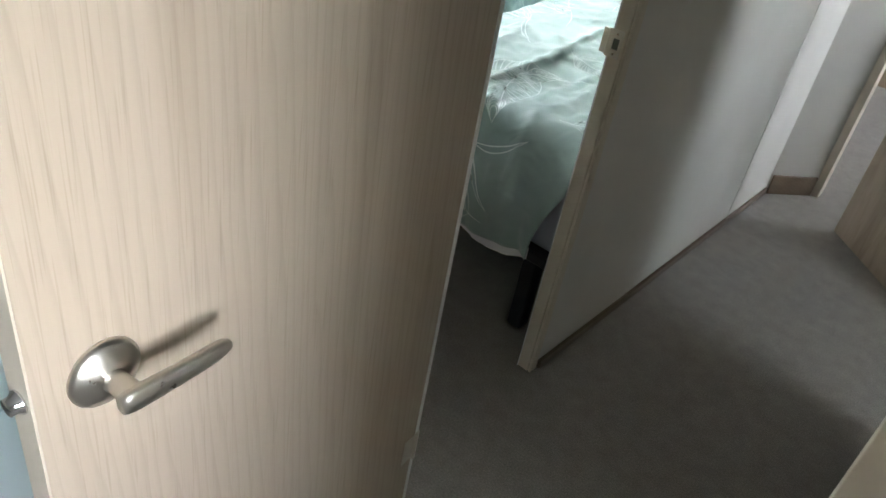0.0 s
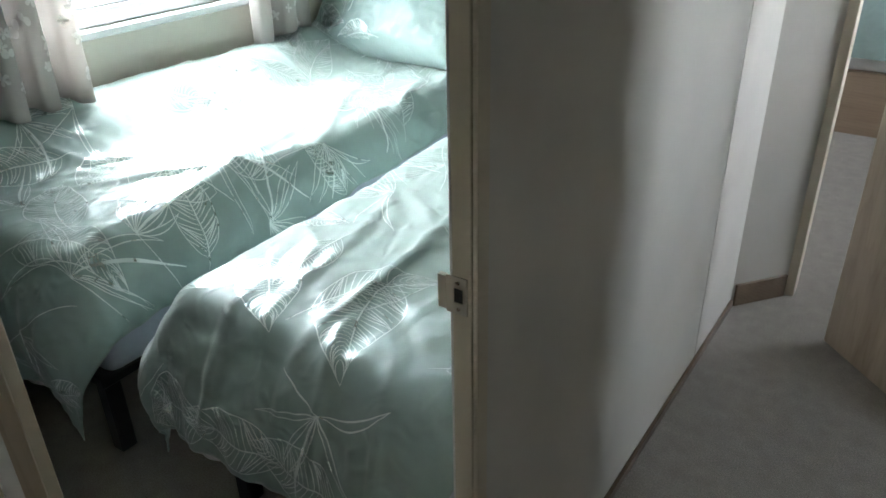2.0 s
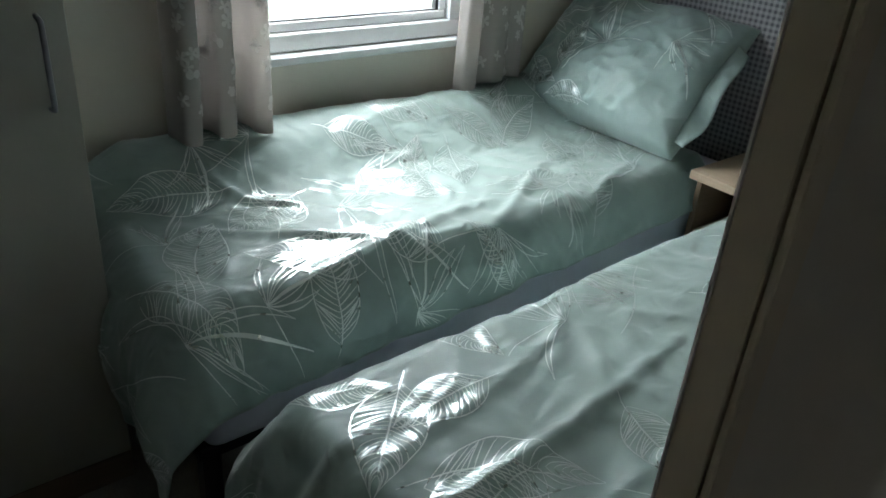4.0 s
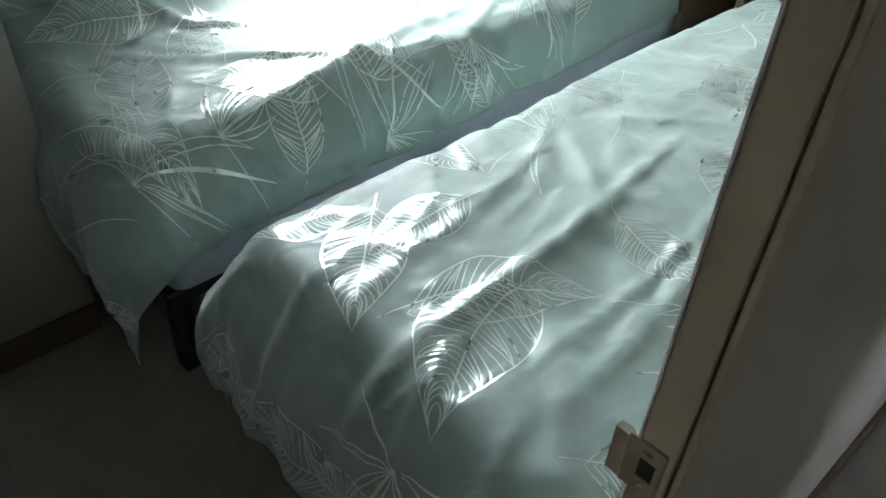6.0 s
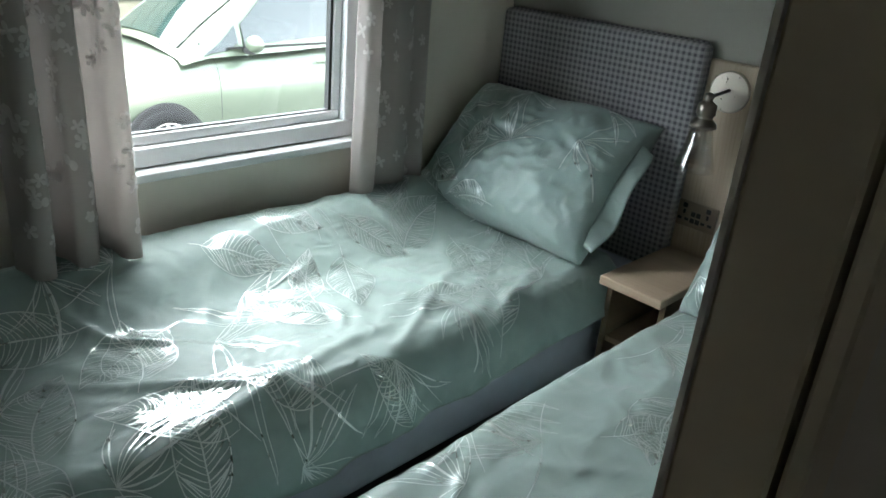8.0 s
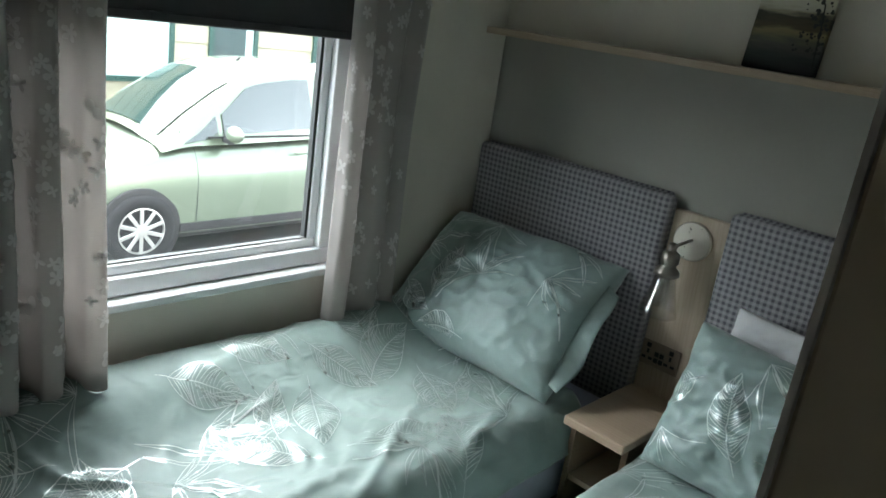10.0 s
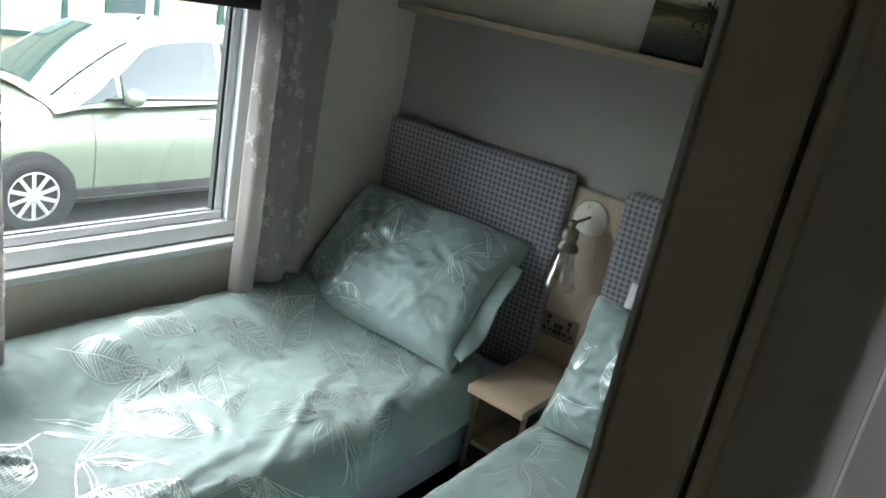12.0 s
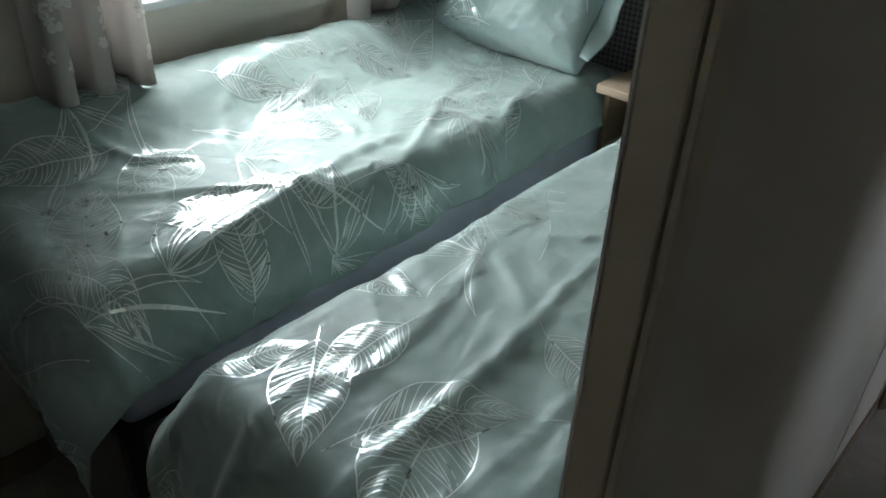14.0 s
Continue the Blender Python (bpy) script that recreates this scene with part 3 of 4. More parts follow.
# ---- beds ----
class Drape:
    """A duvet lying over a mattress: (a, b) run over the flat cloth in metres and are bent down over its edges."""

    def __init__(self, x0, x1, y0, y1, top, seed, lift=0.05, r=0.075, flare=0.10, pleat=0.006, folds=(), rise=None, stop=None):
        self.v = (x0, x1, y0, y1, top, seed, lift, r)
        self.flare, self.pleat, self.folds = flare, pleat, folds
        self.rise, self.stop = rise, stop

    def at(self, a, b):
        x0, x1, y0, y1, top, seed, lift, r = self.v
        px, py = min(max(a, x0 + r), x1 - r), max(b, y0 + r)
        ox, oy = a - px, b - py
        o = math.hypot(ox, oy)
        q = min(o / r, math.pi / 2)
        out = r * math.sin(q)
        drop = r * (1 - math.cos(q)) + max(0.0, o - r * math.pi / 2)
        dx, dy = (ox / o, oy / o) if o > 1e-6 else (0, 0)
        hang = max(0.0, o - r)
        # folds of the hanging part run down the sides
        side = px * 7.0 - py * 5.0 + seed
        fold = noise.noise((side * 1.3, hang * 1.6, seed)) * 0.10 + noise.noise((side * 3.6, hang * 2, seed + 4)) * 0.035
        corner = 1 + 1.6 * abs(dx * dy)
        out += hang * (corner * self.flare * (1 - 0.8 * min(1, hang / 0.3)) + fold * 1.4)
        # puffed filling and creases on top
        cx = (px - (x0 + x1) / 2) / ((x1 - x0) / 2)
        puff = lift * (1 - 0.6 * cx * cx) * min(1.0, max(0.0, (y1 - py) / 0.2) + 0.4)
        if self.rise:
            puff = self.rise(px, py)
        n1 = noise.noise((a * 2.6 + seed, b * 2.0, seed)) * 0.014
        wx = a * 0.75 + b * 0.55 + 0.10 * noise.noise((a * 4, b * 4, seed))
        wy = -a * 0.55 + b * 0.75
        n2 = (0.5 - abs(noise.noise((wx * 9.0, wy * 3.2, seed + 2)))) * 0.011
        n3 = (0.5 - abs(noise.noise((wy * 13.0 + seed, wx * 5.0, seed + 8)))) * 0.008
        n4 = noise.noise((a * 22, b * 22, seed)) * 0.0022
        n4 += (0.4 - abs(noise.noise((wx * 21.0 + 3, wy * 8.0, seed + 5)))) * 0.0075 * (0.5 + noise.noise((a * 3, b * 3, seed + 9)))
        n4 += (0.45 - abs(noise.noise((a * 6.5 + 0.8 * b, b * 0.9 - a, seed + 14)))) * self.pleat
        for fx, fy, gx, gy, fh, fw in self.folds:
            ex, ey = gx - fx, gy - fy
            s = ((a - fx) * ex + (b - fy) * ey) / (ex * ex + ey * ey)
            if 0 < s < 1:
                d = ((a - fx) * ey - (b - fy) * ex) / math.hypot(ex, ey) + 0.018 * math.sin(5 * s + seed)
                n4 += fh * math.exp(-(d / fw) ** 2) * math.sin(math.pi * s) ** 0.6
        bumpy = n1 + n2 + n3 + n4
        k = math.cos(q)
        z = top + puff * k - drop + bumpy * max(0.25, k)
        rel = bumpy * (1 - k) * 1.3
        at = Vector((px + dx * (out + rel), py + dy * (out + rel), max(z, 0.06)))
        if self.stop and at.x < self.stop[0]:
            at.y = max(at.y, self.stop[1])
        return at

    def over(self, a, b, d):
        e = 0.004
        p = self.at(a, b)
        n = (self.at(a + e, b) - self.at(a - e, b)).cross(self.at(a, b + e) - self.at(a, b - e))
        return p + n.normalized() * d


class Laid:
    """A grid of places f(u, v), and the surface that its faces make, for prints that lie on it."""

    def __init__(self, f, nu, nv):
        self.nu, self.nv = nu, nv
        self.g = [[f(i / nu, j / nv) for j in range(nv + 1)] for i in range(nu + 1)]

    def corner(self, u, v):
        return self.g[round(u * self.nu)][round(v * self.nv)]

    def place(self, u, v, d):
        x, y = min(max(u, 0.0), 0.99999) * self.nu, min(max(v, 0.0), 0.99999) * self.nv
        i, j = int(x), int(y)
        x, y = x - i, y - j
        p, q, r, s = self.g[i][j], self.g[i + 1][j], self.g[i][j + 1], self.g[i + 1][j + 1]
        n = ((q - p) * (1 - y) + (s - r) * y).cross((r - p) * (1 - x) + (s - q) * x).normalized()
        return p * ((1 - x) * (1 - y)) + q * (x * (1 - y)) + r * ((1 - x) * y) + s * (x * y) + n * d


def ribbon(bm, f, pts, width, d=0.003):
    """A thin printed line along the points pts of the flat cloth; f lays it on the surface."""
    dense = []
    for (a0, b0), (a1, b1) in zip(pts, pts[1:]):
        n = max(1, math.ceil(math.hypot(a1 - a0, b1 - b0) / 0.006))
        dense += [(a0 + (a1 - a0) * k / n, b0 + (b1 - b0) * k / n) for k in range(n)]
    pts = dense + [pts[-1]]
    rows = []
    for i, (a, b) in enumerate(pts):
        a0, b0 = pts[max(i - 1, 0)]
        a1, b1 = pts[min(i + 1, len(pts) - 1)]
        tx, ty = a1 - a0, b1 - b0
        l = math.hypot(tx, ty) or 1
        taper = 0.35 + 0.65 * math.sin(math.pi * min(1, max(0, (i + 0.5) / len(pts))))
        w = width * taper / 2
        rows.append((bm.verts.new(f(a - ty / l * w, b + tx / l * w, d)), bm.verts.new(f(a + ty / l * w, b - tx / l * w, d))))
    for (p, q), (r, s) in zip(rows, rows[1:]):
        bm.faces.new((p, q, s, r))


def leaf_motif(bm, f, a, b, size, turn, rnd, ok):
    """A broad leaf drawn as outline, midrib and bowed veins."""
    ct, st = math.cos(turn), math.sin(turn)

    def put(u, v):
        return a + (u * ct - v * st) * size, b + (u * st + v * ct) * size

    fat = rnd.uniform(0.24, 0.34)
    bend = rnd.uniform(-0.12, 0.12)

    def edge(u, s):
        return s * fat * math.sin(math.pi * u ** 0.85) * (1 - 0.25 * u) + bend * math.sin(math.pi * u)

    lines = [([put(u / 18, edge(u / 18, 1)) for u in range(19)], 0.0026), ([put(u / 18, edge(u / 18, -1)) for u in range(19)], 0.0026), ([put(u / 16 * 1.0 - 0.15, bend * math.sin(math.pi * max(0, u / 16))) for u in range(17)], 0.0034)]
    n = rnd.randint(19, 26)
    for s in (1, -1):
        for i in range(n):
            u0 = 0.06 + 0.84 * i / n
            u1 = min(0.99, u0 + 0.15 + 0.05 * math.sin(i))
            pts = []
            for k in range(7):
                t = k / 6
                u = u0 + (u1 - u0) * t ** 1.3
                mid = bend * math.sin(math.pi * u)
                pts.append(put(u, mid + (edge(u, s) - mid) * min(0.97, t)))
            lines.append((pts, 0.0021))
    for pts, w in lines:
        pts = [p for p in pts if ok(*p)]
        if len(pts) > 2:
            ribbon(bm, f, pts, w)


def spray_motif(bm, f, a, b, size, turn, rnd, ok):
    """Long blades that fan out of one point, some of them filled."""
    n = rnd.randint(7, 10)
    for i in range(n):
        ang = turn + (i / (n - 1) - 0.5) * rnd.uniform(2.2, 3.4)
        l = size * rnd.uniform(0.55, 1.0)
        c = rnd.uniform(-0.5, 0.5)
        for s in ((1, -1) if i % 3 else (0,)):
            pts = []
            for k in range(12):
                t = k / 11
                h = ang + c * t
                v = s * 0.028 * size * math.sin(math.pi * t)
                pts.append((a + l * t * math.cos(h) - v * math.sin(h), b + l * t * math.sin(h) + v * math.cos(h)))
            pts = [p for p in pts if ok(*p)]
            if len(pts) > 2:
                ribbon(bm, f, pts, 0.0065 if s == 0 and i % 2 else 0.0022)


def prints(f, a0, a1, b0, b1, count, seed, smin=0.19, smax=0.30):
    rnd = random.Random(seed)
    motifs, spots = [], []

    def ok(a, b):
        return a0 < a < a1 and b0 < b < b1
    tries = 0
    while len(spots) < count and tries < 4000:
        tries += 1
        a, b = rnd.uniform(a0, a1), rnd.uniform(b0, b1)
        if all(math.hypot(a - p, b - q) > 0.135 for p, q in spots):
            spots.append((a, b))
            bm = bmesh.new()
            (leaf_motif if rnd.random() < 0.6 else spray_motif)(bm, f, a, b, rnd.uniform(smin, smax), rnd.uniform(0, 6.28), rnd, ok)
            motifs.append(bm)
    return motifs


def lay(motifs, parent):
    for bm in motifs:
        if bm.faces:
            part("leaf_print", bm, SILVER, parent, "silver line-drawn leaf")
        else:
            bm.free()


def pillow(name, m, w, h, t, seed, label, count=5, stuff=None):
    """A plump pillow; m's x runs along it, y up its face, z out of the face."""
    def at(u, v, side=1):
        x, y = 2 * u - 1, 2 * v - 1
        ex, ey = max(0.0, 1 - abs(x) ** 2.6), max(0.0, 1 - abs(y) ** 2.6)
        puff = (ex * ey) ** 0.42
        pinch = 1 - 0.07 * (1 - abs(x) ** 2) * abs(y) ** 3
        pinch2 = 1 - 0.05 * (1 - abs(y) ** 2) * abs(x) ** 3
        n = noise.noise((u * 5 + seed, v * 3.5, seed + side)) * 0.024 + (0.5 - abs(noise.noise((u * 9 + v * 5, v * 9 - u * 5 + seed, side)))) * 0.021 + (0.4 - abs(noise.noise((u * 17 - v * 6, v * 13 + u * 9 + seed, side)))) * 0.005
        z = side * t / 2 * puff + n * puff ** 0.5 * (1 if side > 0 else 0.4)
        return m @ Vector((x * w / 2 * pinch2, y * h / 2 * pinch, z))

    p = thing(name, m.translation, label, "pillow", "pillows on the beds")
    bm = bmesh.new()
    face = Laid(lambda u, v: at(u, v, 1), 80, 56)
    sheet(bm, face.corner, 80, 56)
    sheet(bm, lambda u, v: at(u, v, -1), 80, 56)
    bmesh.ops.remove_doubles(bm, verts=bm.verts[:], dist=0.0008)
    part("pillowcase", bm, stuff or DUVET, p, "", True)
    if stuff:
        return p

    # loose open end of the pillowcase
    def loose(u, v):
        q = at(0.985, 0.10 + 0.72 * v)
        hang = 0.085 * u * (1 - 0.4 * (2 * v - 1) ** 2)
        sway = 0.018 * math.sin(9 * v + seed) * u
        ax = m.to_3x3()
        return q + ax @ Vector((hang * 0.75, 0, -0.012 + sway)) + Vector((0, 0, -hang * 0.35))
    bm = bmesh.new()
    sheet(bm, loose, 8, 26)
    ob = part("open_end", bm, DUVET, p, "loose open end of the pillowcase", True)
    md = ob.modifiers.new("thickness", "SOLIDIFY")
    md.thickness = 0.003

    def f(a, b, d):
        return face.place(a / w, b / h, d)
    lay(prints(f, 0.04 * w, 0.96 * w, 0.05 * h, 0.95 * h, count, seed, 0.17, 0.25), p)
    return p


def bed(name, x0, x1, y0, y1, seed, drops, label, prints_n, flare, pleat, folds, rise, slant=0.0, top=0.585):
    """Black-legged bed base and mattress (the duvet is a thing of its own)."""
    e = thing(name, ((x0 + x1) / 2, (y0 + y1) / 2, 0), label, "bed", "twin beds")
    part("base", box(bmesh.new(), x0 + 0.03, x1 - 0.03, y0 + 0.05, y1, 0.235, 0.27, bevel=0.006), BLACK, e, "black base frame")
    for lx in (x0 + 0.07, x1 - 0.11):
        for ly in (y0 + 0.07, y1 - 0.12):
            part("leg", box(bmesh.new(), lx, lx + 0.045, ly, ly + 0.045, 0.0, 0.235, bevel=0.004), BLACK, e, "black square leg")
    part("mattress", box(bmesh.new(), x0 + 0.02, x1 - 0.004, y0 + 0.06, y1, 0.27, top - 0.01, bevel=0.04, seg=4), SHEET, e, "pale lilac fitted sheet", True)
    dl, dr, df = drops
    dr_ = Drape(x0, x1, y0, y1, top, seed, flare=flare, pleat=pleat, folds=folds, rise=rise, stop=(-2.0, 1.364))
    q = thing("duvet", ((x0 + x1) / 2, (y0 + y1) / 2, 0.5), "sage green satin-cotton duvet with silver leaf prints", "duvet", "duvets on the twin beds")
    a0, a1, b0, b1 = x0 - dl, x1 + dr, y0 - df, y1 - 0.18
    step = 0.0085
    bm = bmesh.new()
    nu, nv = int((a1 - a0) / step), int((b1 - b0) / step)
    # the free side hangs lower towards the foot
    laid = Laid(lambda u, v: dr_.at(a0 + (a1 - slant * v - a0) * u, b0 + (b1 - b0) * v), nu, nv)
    sheet(bm, laid.corner, nu, nv)
    ob = part("cover", bm, DUVET, q, "", True)
    md = ob.modifiers.new("thickness", "SOLIDIFY")
    md.thickness = 0.0025
    # the thickness goes downwards, under the prints
    up = ob.data.polygons[len(ob.data.polygons) // 2].normal.z > 0
    md.offset = -1 if up else 1
    lay(prints(lambda a, b, d: laid.place((a - a0) / (a1 - a0), (b - b0) / (b1 - b0), d), a0 + 0.01, a1 - 0.01, b0 + 0.01, b1 - 0.05, prints_n, int(seed * 10)), q)
    # pale lining that peeps out at the foot
    bm = bmesh.new()

    def hemline(u, v):
        a = x0 + 0.02 + (x1 - x0 - 0.04) * u
        p = dr_.at(a, b0 + 0.02)
        return Vector((p.x, p.y + 0.022, p.z - 0.05 * v * (0.55 + 0.6 * noise.noise((u * 4, seed, 0)) + 0.3)))
    sheet(bm, hemline, 50, 3)
    part("lining", bm, LINING, q, "white lining edge", True)
    return e


def against_wall(x, y):
    """Height of the window bed's duvet over its mattress: it rides up along the outer wall."""
    k = min(1.0, max(0.0, (-2.12 - x) / 0.26))
    return 0.028 + 0.125 * k * k * (3 - 2 * k) * min(1.0, max(0.0, (y - 1.42) / 0.12) * 0.6 + 0.4) + 0.012 * min(1.0, max(0.0, (y - 2.6) / 0.4))


def level(x, y):
    return 0.026 + 0.022 * min(1.0, max(0.0, (y - 1.9) / 0.5))


bed("single_bed", -2.475, -1.692, 1.372, 3.38, 3.7, (-0.02, 0.165, 0.33), "black-legged single bed under the window, made up", 56, 0.42, 0.008, ((-1.74, 1.62, -1.82, 2.35, 0.015, 0.022), (-2.07, 1.60, -1.72, 2.00, 0.016, 0.018), (-1.72, 2.20, -1.97, 2.75, 0.014, 0.018), (-2.27, 1.70, -1.97, 1.95, 0.012, 0.015), (-1.68, 2.45, -1.80, 2.95, 0.014, 0.02)), against_wall, 0.10)
bed("single_bed", -1.456, -0.690, 1.430, 3.38, 11.3, (0.24, 0.0, 0.235), "black-legged single bed beside the hall wall, made up", 46, 0.45, 0.011, ((-1.02, 2.55, -0.84, 1.55, 0.015, 0.020), (-0.98, 2.45, -0.93, 1.45, 0.007, 0.012), (-1.12, 2.30, -1.06, 1.30, 0.012, 0.014), (-1.33, 2.2, -1.18, 1.5, 0.006, 0.015), (-1.02, 1.60, -0.97, 1.22, 0.012, 0.016), (-1.24, 1.55, -1.27, 1.2, 0.012, 0.016), (-0.86, 1.55, -0.84, 1.2, 0.010, 0.014)), level, 0.0, 0.572)
pillow("pillow", Matrix.Translation((-2.105, 3.190, 0.835)) @ Matrix.Rotation(radians(3), 4, "Z") @ Matrix.Rotation(radians(44), 4, "X"), 0.73, 0.54, 0.26, 2.3, "plump sage pillow leaning on the headboard, creased at one side", 8)
pillow("pillow", Matrix.Translation((-1.075, 3.105, 0.825)) @ Matrix.Rotation(radians(-4), 4, "Z") @ Matrix.Rotation(radians(67), 4, "X"), 0.66, 0.43, 0.20, 7.1, "plump sage pillow propped against the headboard", 7)
pillow("pillow", Matrix.Translation((-1.05, 3.25, 0.845)) @ Matrix.Rotation(radians(-3), 4, "Z") @ Matrix.Rotation(radians(72), 4, "X"), 0.62, 0.45, 0.10, 5.5, "plain white pillow behind the sage one", 0, LINING)


# ---- head wall: headboards, lamp panel, bedside shelf ----
def headboard(x0, x1, label):
    h = thing("headboard", ((x0 + x1) / 2, YH - 0.03, 0.45), label, "headboard", "padded headboards")
    bm = bmesh.new()
    box(bm, x0, x1, YH - 0.058, YH - 0.0155, 0.45, 1.30, bevel=0.020, seg=4)
    part("pad", bm, CHECK, h, "", True)
    part("backing_board", boxes((x0 + 0.012, x1 - 0.012, YH - 0.012, YH - 0.0015, 0.40, 0.449)), OAK, h, "oak backing board")
    bm = bmesh.new()
    tube(bm, [(x0 + 0.006, YH - 0.016, 0.47), (x0 + 0.006, YH - 0.016, 1.285), (x0 + 0.02, YH - 0.016, 1.298), (x1 - 0.02, YH - 0.016, 1.298), (x1 - 0.006, YH - 0.016, 1.285), (x1 - 0.006, YH - 0.016, 0.47)], 0.006, 8)
    part("piping", bm, CHECK, h, "piped seam", True)
    return h


headboard(-2.474, -1.668, "padded headboard in small grey check fabric")
headboard(-1.475, -0.675, "padded headboard in small grey check fabric beside the hall wall")
p = thing("lamp_panel", (-1.55, YH, 0.3), "pale oak board between the headboards", "panel")
part("board", box(bmesh.new(), -1.665, -1.478, YH - 0.02, YH - 0.001, 0.30, 1.255, bevel=0.002), OAK, p)
part("edge_band", box(bmesh.new(), -1.665, -1.478, YH - 0.0205, YH - 0.001, 1.2555, 1.2575, bevel=0.0006), OAK_X, p, "thin oak edge band")

s = thing("shelf", (-1.6, YH - 0.05, 1.69), "long pale oak shelf above the headboards", "shelf")
part("board", box(bmesh.new(), XW + 0.002, -0.675, YH - 0.118, YH - 0.001, 1.690, 1.714, bevel=0.003), OAK_X, s)

t = thing("bedside_table", (-1.55, 3.2, 0.3), "open-fronted bedside box between the beds, pale oak top, darker brown sides", "bedside table")
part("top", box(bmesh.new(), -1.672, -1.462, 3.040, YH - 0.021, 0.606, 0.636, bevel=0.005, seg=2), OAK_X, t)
# sides and foot are a darker brown than the top
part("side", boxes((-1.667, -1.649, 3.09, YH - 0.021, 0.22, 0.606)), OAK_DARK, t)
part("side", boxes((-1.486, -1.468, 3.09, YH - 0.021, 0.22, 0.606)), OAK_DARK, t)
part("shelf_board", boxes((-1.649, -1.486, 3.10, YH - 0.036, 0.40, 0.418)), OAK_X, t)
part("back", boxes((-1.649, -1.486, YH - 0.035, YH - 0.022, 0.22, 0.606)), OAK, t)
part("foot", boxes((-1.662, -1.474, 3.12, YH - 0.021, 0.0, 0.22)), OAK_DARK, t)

# wall lamp
lx, lz = -1.583, 1.172
L = thing("wall_lamp", (lx, YH - 0.02, lz), "brushed nickel wall lamp with a clear glass bell shade, unlit", "lamp")
turn = Matrix.Translation((lx, YH - 0.02, lz)) @ Matrix.Rotation(radians(90), 4, "X")
part("backplate", lathe(bmesh.new(), [(0.0, 0.0), (0.062, 0.0), (0.062, 0.010), (0.059, 0.0125), (0.0, 0.013)], turn, 40), CHROME, L, "", False)
bm = bmesh.new()
tube(bm, [(lx, YH - 0.033, lz + 0.005), (lx - 0.004, YH - 0.07, lz), (lx - 0.010, YH - 0.105, lz - 0.006), (lx - 0.013, YH - 0.122, lz - 0.018)], 0.0055, 12)
part("arm", bm, AGED, L, "", True)
hx, hy = lx - 0.013, YH - 0.125
down = Matrix.Translation((hx, hy, lz - 0.015)) @ Matrix.Rotation(radians(180), 4, "X") @ Matrix.Diagonal((1.2, 1.2, 1.3, 1))
part("lamp_holder", lathe(bmesh.new(), [(0.0, -0.016), (0.010, -0.013), (0.012, -0.004), (0.009, 0.002), (0.014, 0.006), (0.023, 0.012), (0.024, 0.034), (0.019, 0.038), (0.020, 0.044), (0.031, 0.054), (0.033, 0.064), (0.0, 0.066)], down, 28), AGED, L, "", True)
sh = part("shade", lathe(bmesh.new(), [(0.026, 0.062), (0.030, 0.085), (0.037, 0.115), (0.047, 0.150), (0.050, 0.165), (0.0485, 0.165), (0.0455, 0.150), (0.0355, 0.115), (0.0285, 0.085), (0.0245, 0.062)], down, 36), BULB, L, "clear glass bell shade", True)
sh.visible_shadow = False
bu = part("bulb", lathe(bmesh.new(), [(0.011, 0.060), (0.013, 0.080), (0.020, 0.105), (0.023, 0.122), (0.019, 0.138), (0.008, 0.146), (0.0, 0.147)], down, 28), BULB, L, "clear filament bulb", True)
bu.visible_shadow = False
bm = bmesh.new()
for k in range(4):
    a = k * math.pi / 2 + 0.4
    tube(bm, [down @ Vector((0.004 * math.cos(a), 0.004 * math.sin(a), 0.066)), down @ Vector((0.009 * math.cos(a), 0.009 * math.sin(a), 0.122))], 0.0007, 5)
part("filament", bm, CHROME, L)

# double power socket with charging ports
s = thing("double_socket", (-1.600, YH - 0.021, 0.775), "satin nickel double power socket on the oak board", "socket")
part("plate", box(bmesh.new(), -1.664, -1.527, YH - 0.026, YH - 0.020, 0.723, 0.809, bevel=0.002), metal("satin_nickel_plate", (0.30, 0.25, 0.20), 0.4), s)
for cx in (-1.639, -1.558):
    part("pin_hole", boxes((cx - 0.004, cx + 0.004, YH - 0.0275, YH - 0.0255, 0.765, 0.780)), BLACK, s, "black earth slot")
    for k in (-1, 1):
        part("pin_hole", boxes((cx + 0.012 * k - 0.007, cx + 0.012 * k + 0.007, YH - 0.0275, YH - 0.0255, 0.744, 0.753)), BLACK, s, "black pin slot")
    part("switch", box(bmesh.new(), cx - 0.008, cx + 0.008, YH - 0.030, YH - 0.0255, 0.786, 0.802, bevel=0.002), BLACK, s)
for pz in (0.748, 0.770):
    for px in (-1.607, -1.589):
        part("charging_port", boxes((px - 0.0075, px + 0.0075, YH - 0.0275, YH - 0.0255, pz - 0.008, pz + 0.008)), BLACK, s, "black charging port")

# canvas picture on the shelf: a lake at dusk with a tree
pm = Matrix.Translation((-1.451, YH - 0.062, 1.715)) @ Matrix.Rotation(radians(-9), 4, "X") @ Matrix.Rotation(radians(3), 4, "Z")
pc = thing("canvas_picture", (-1.451, YH - 0.06, 1.715), "small square canvas of a lake at dusk, leaning on the wall", "picture")


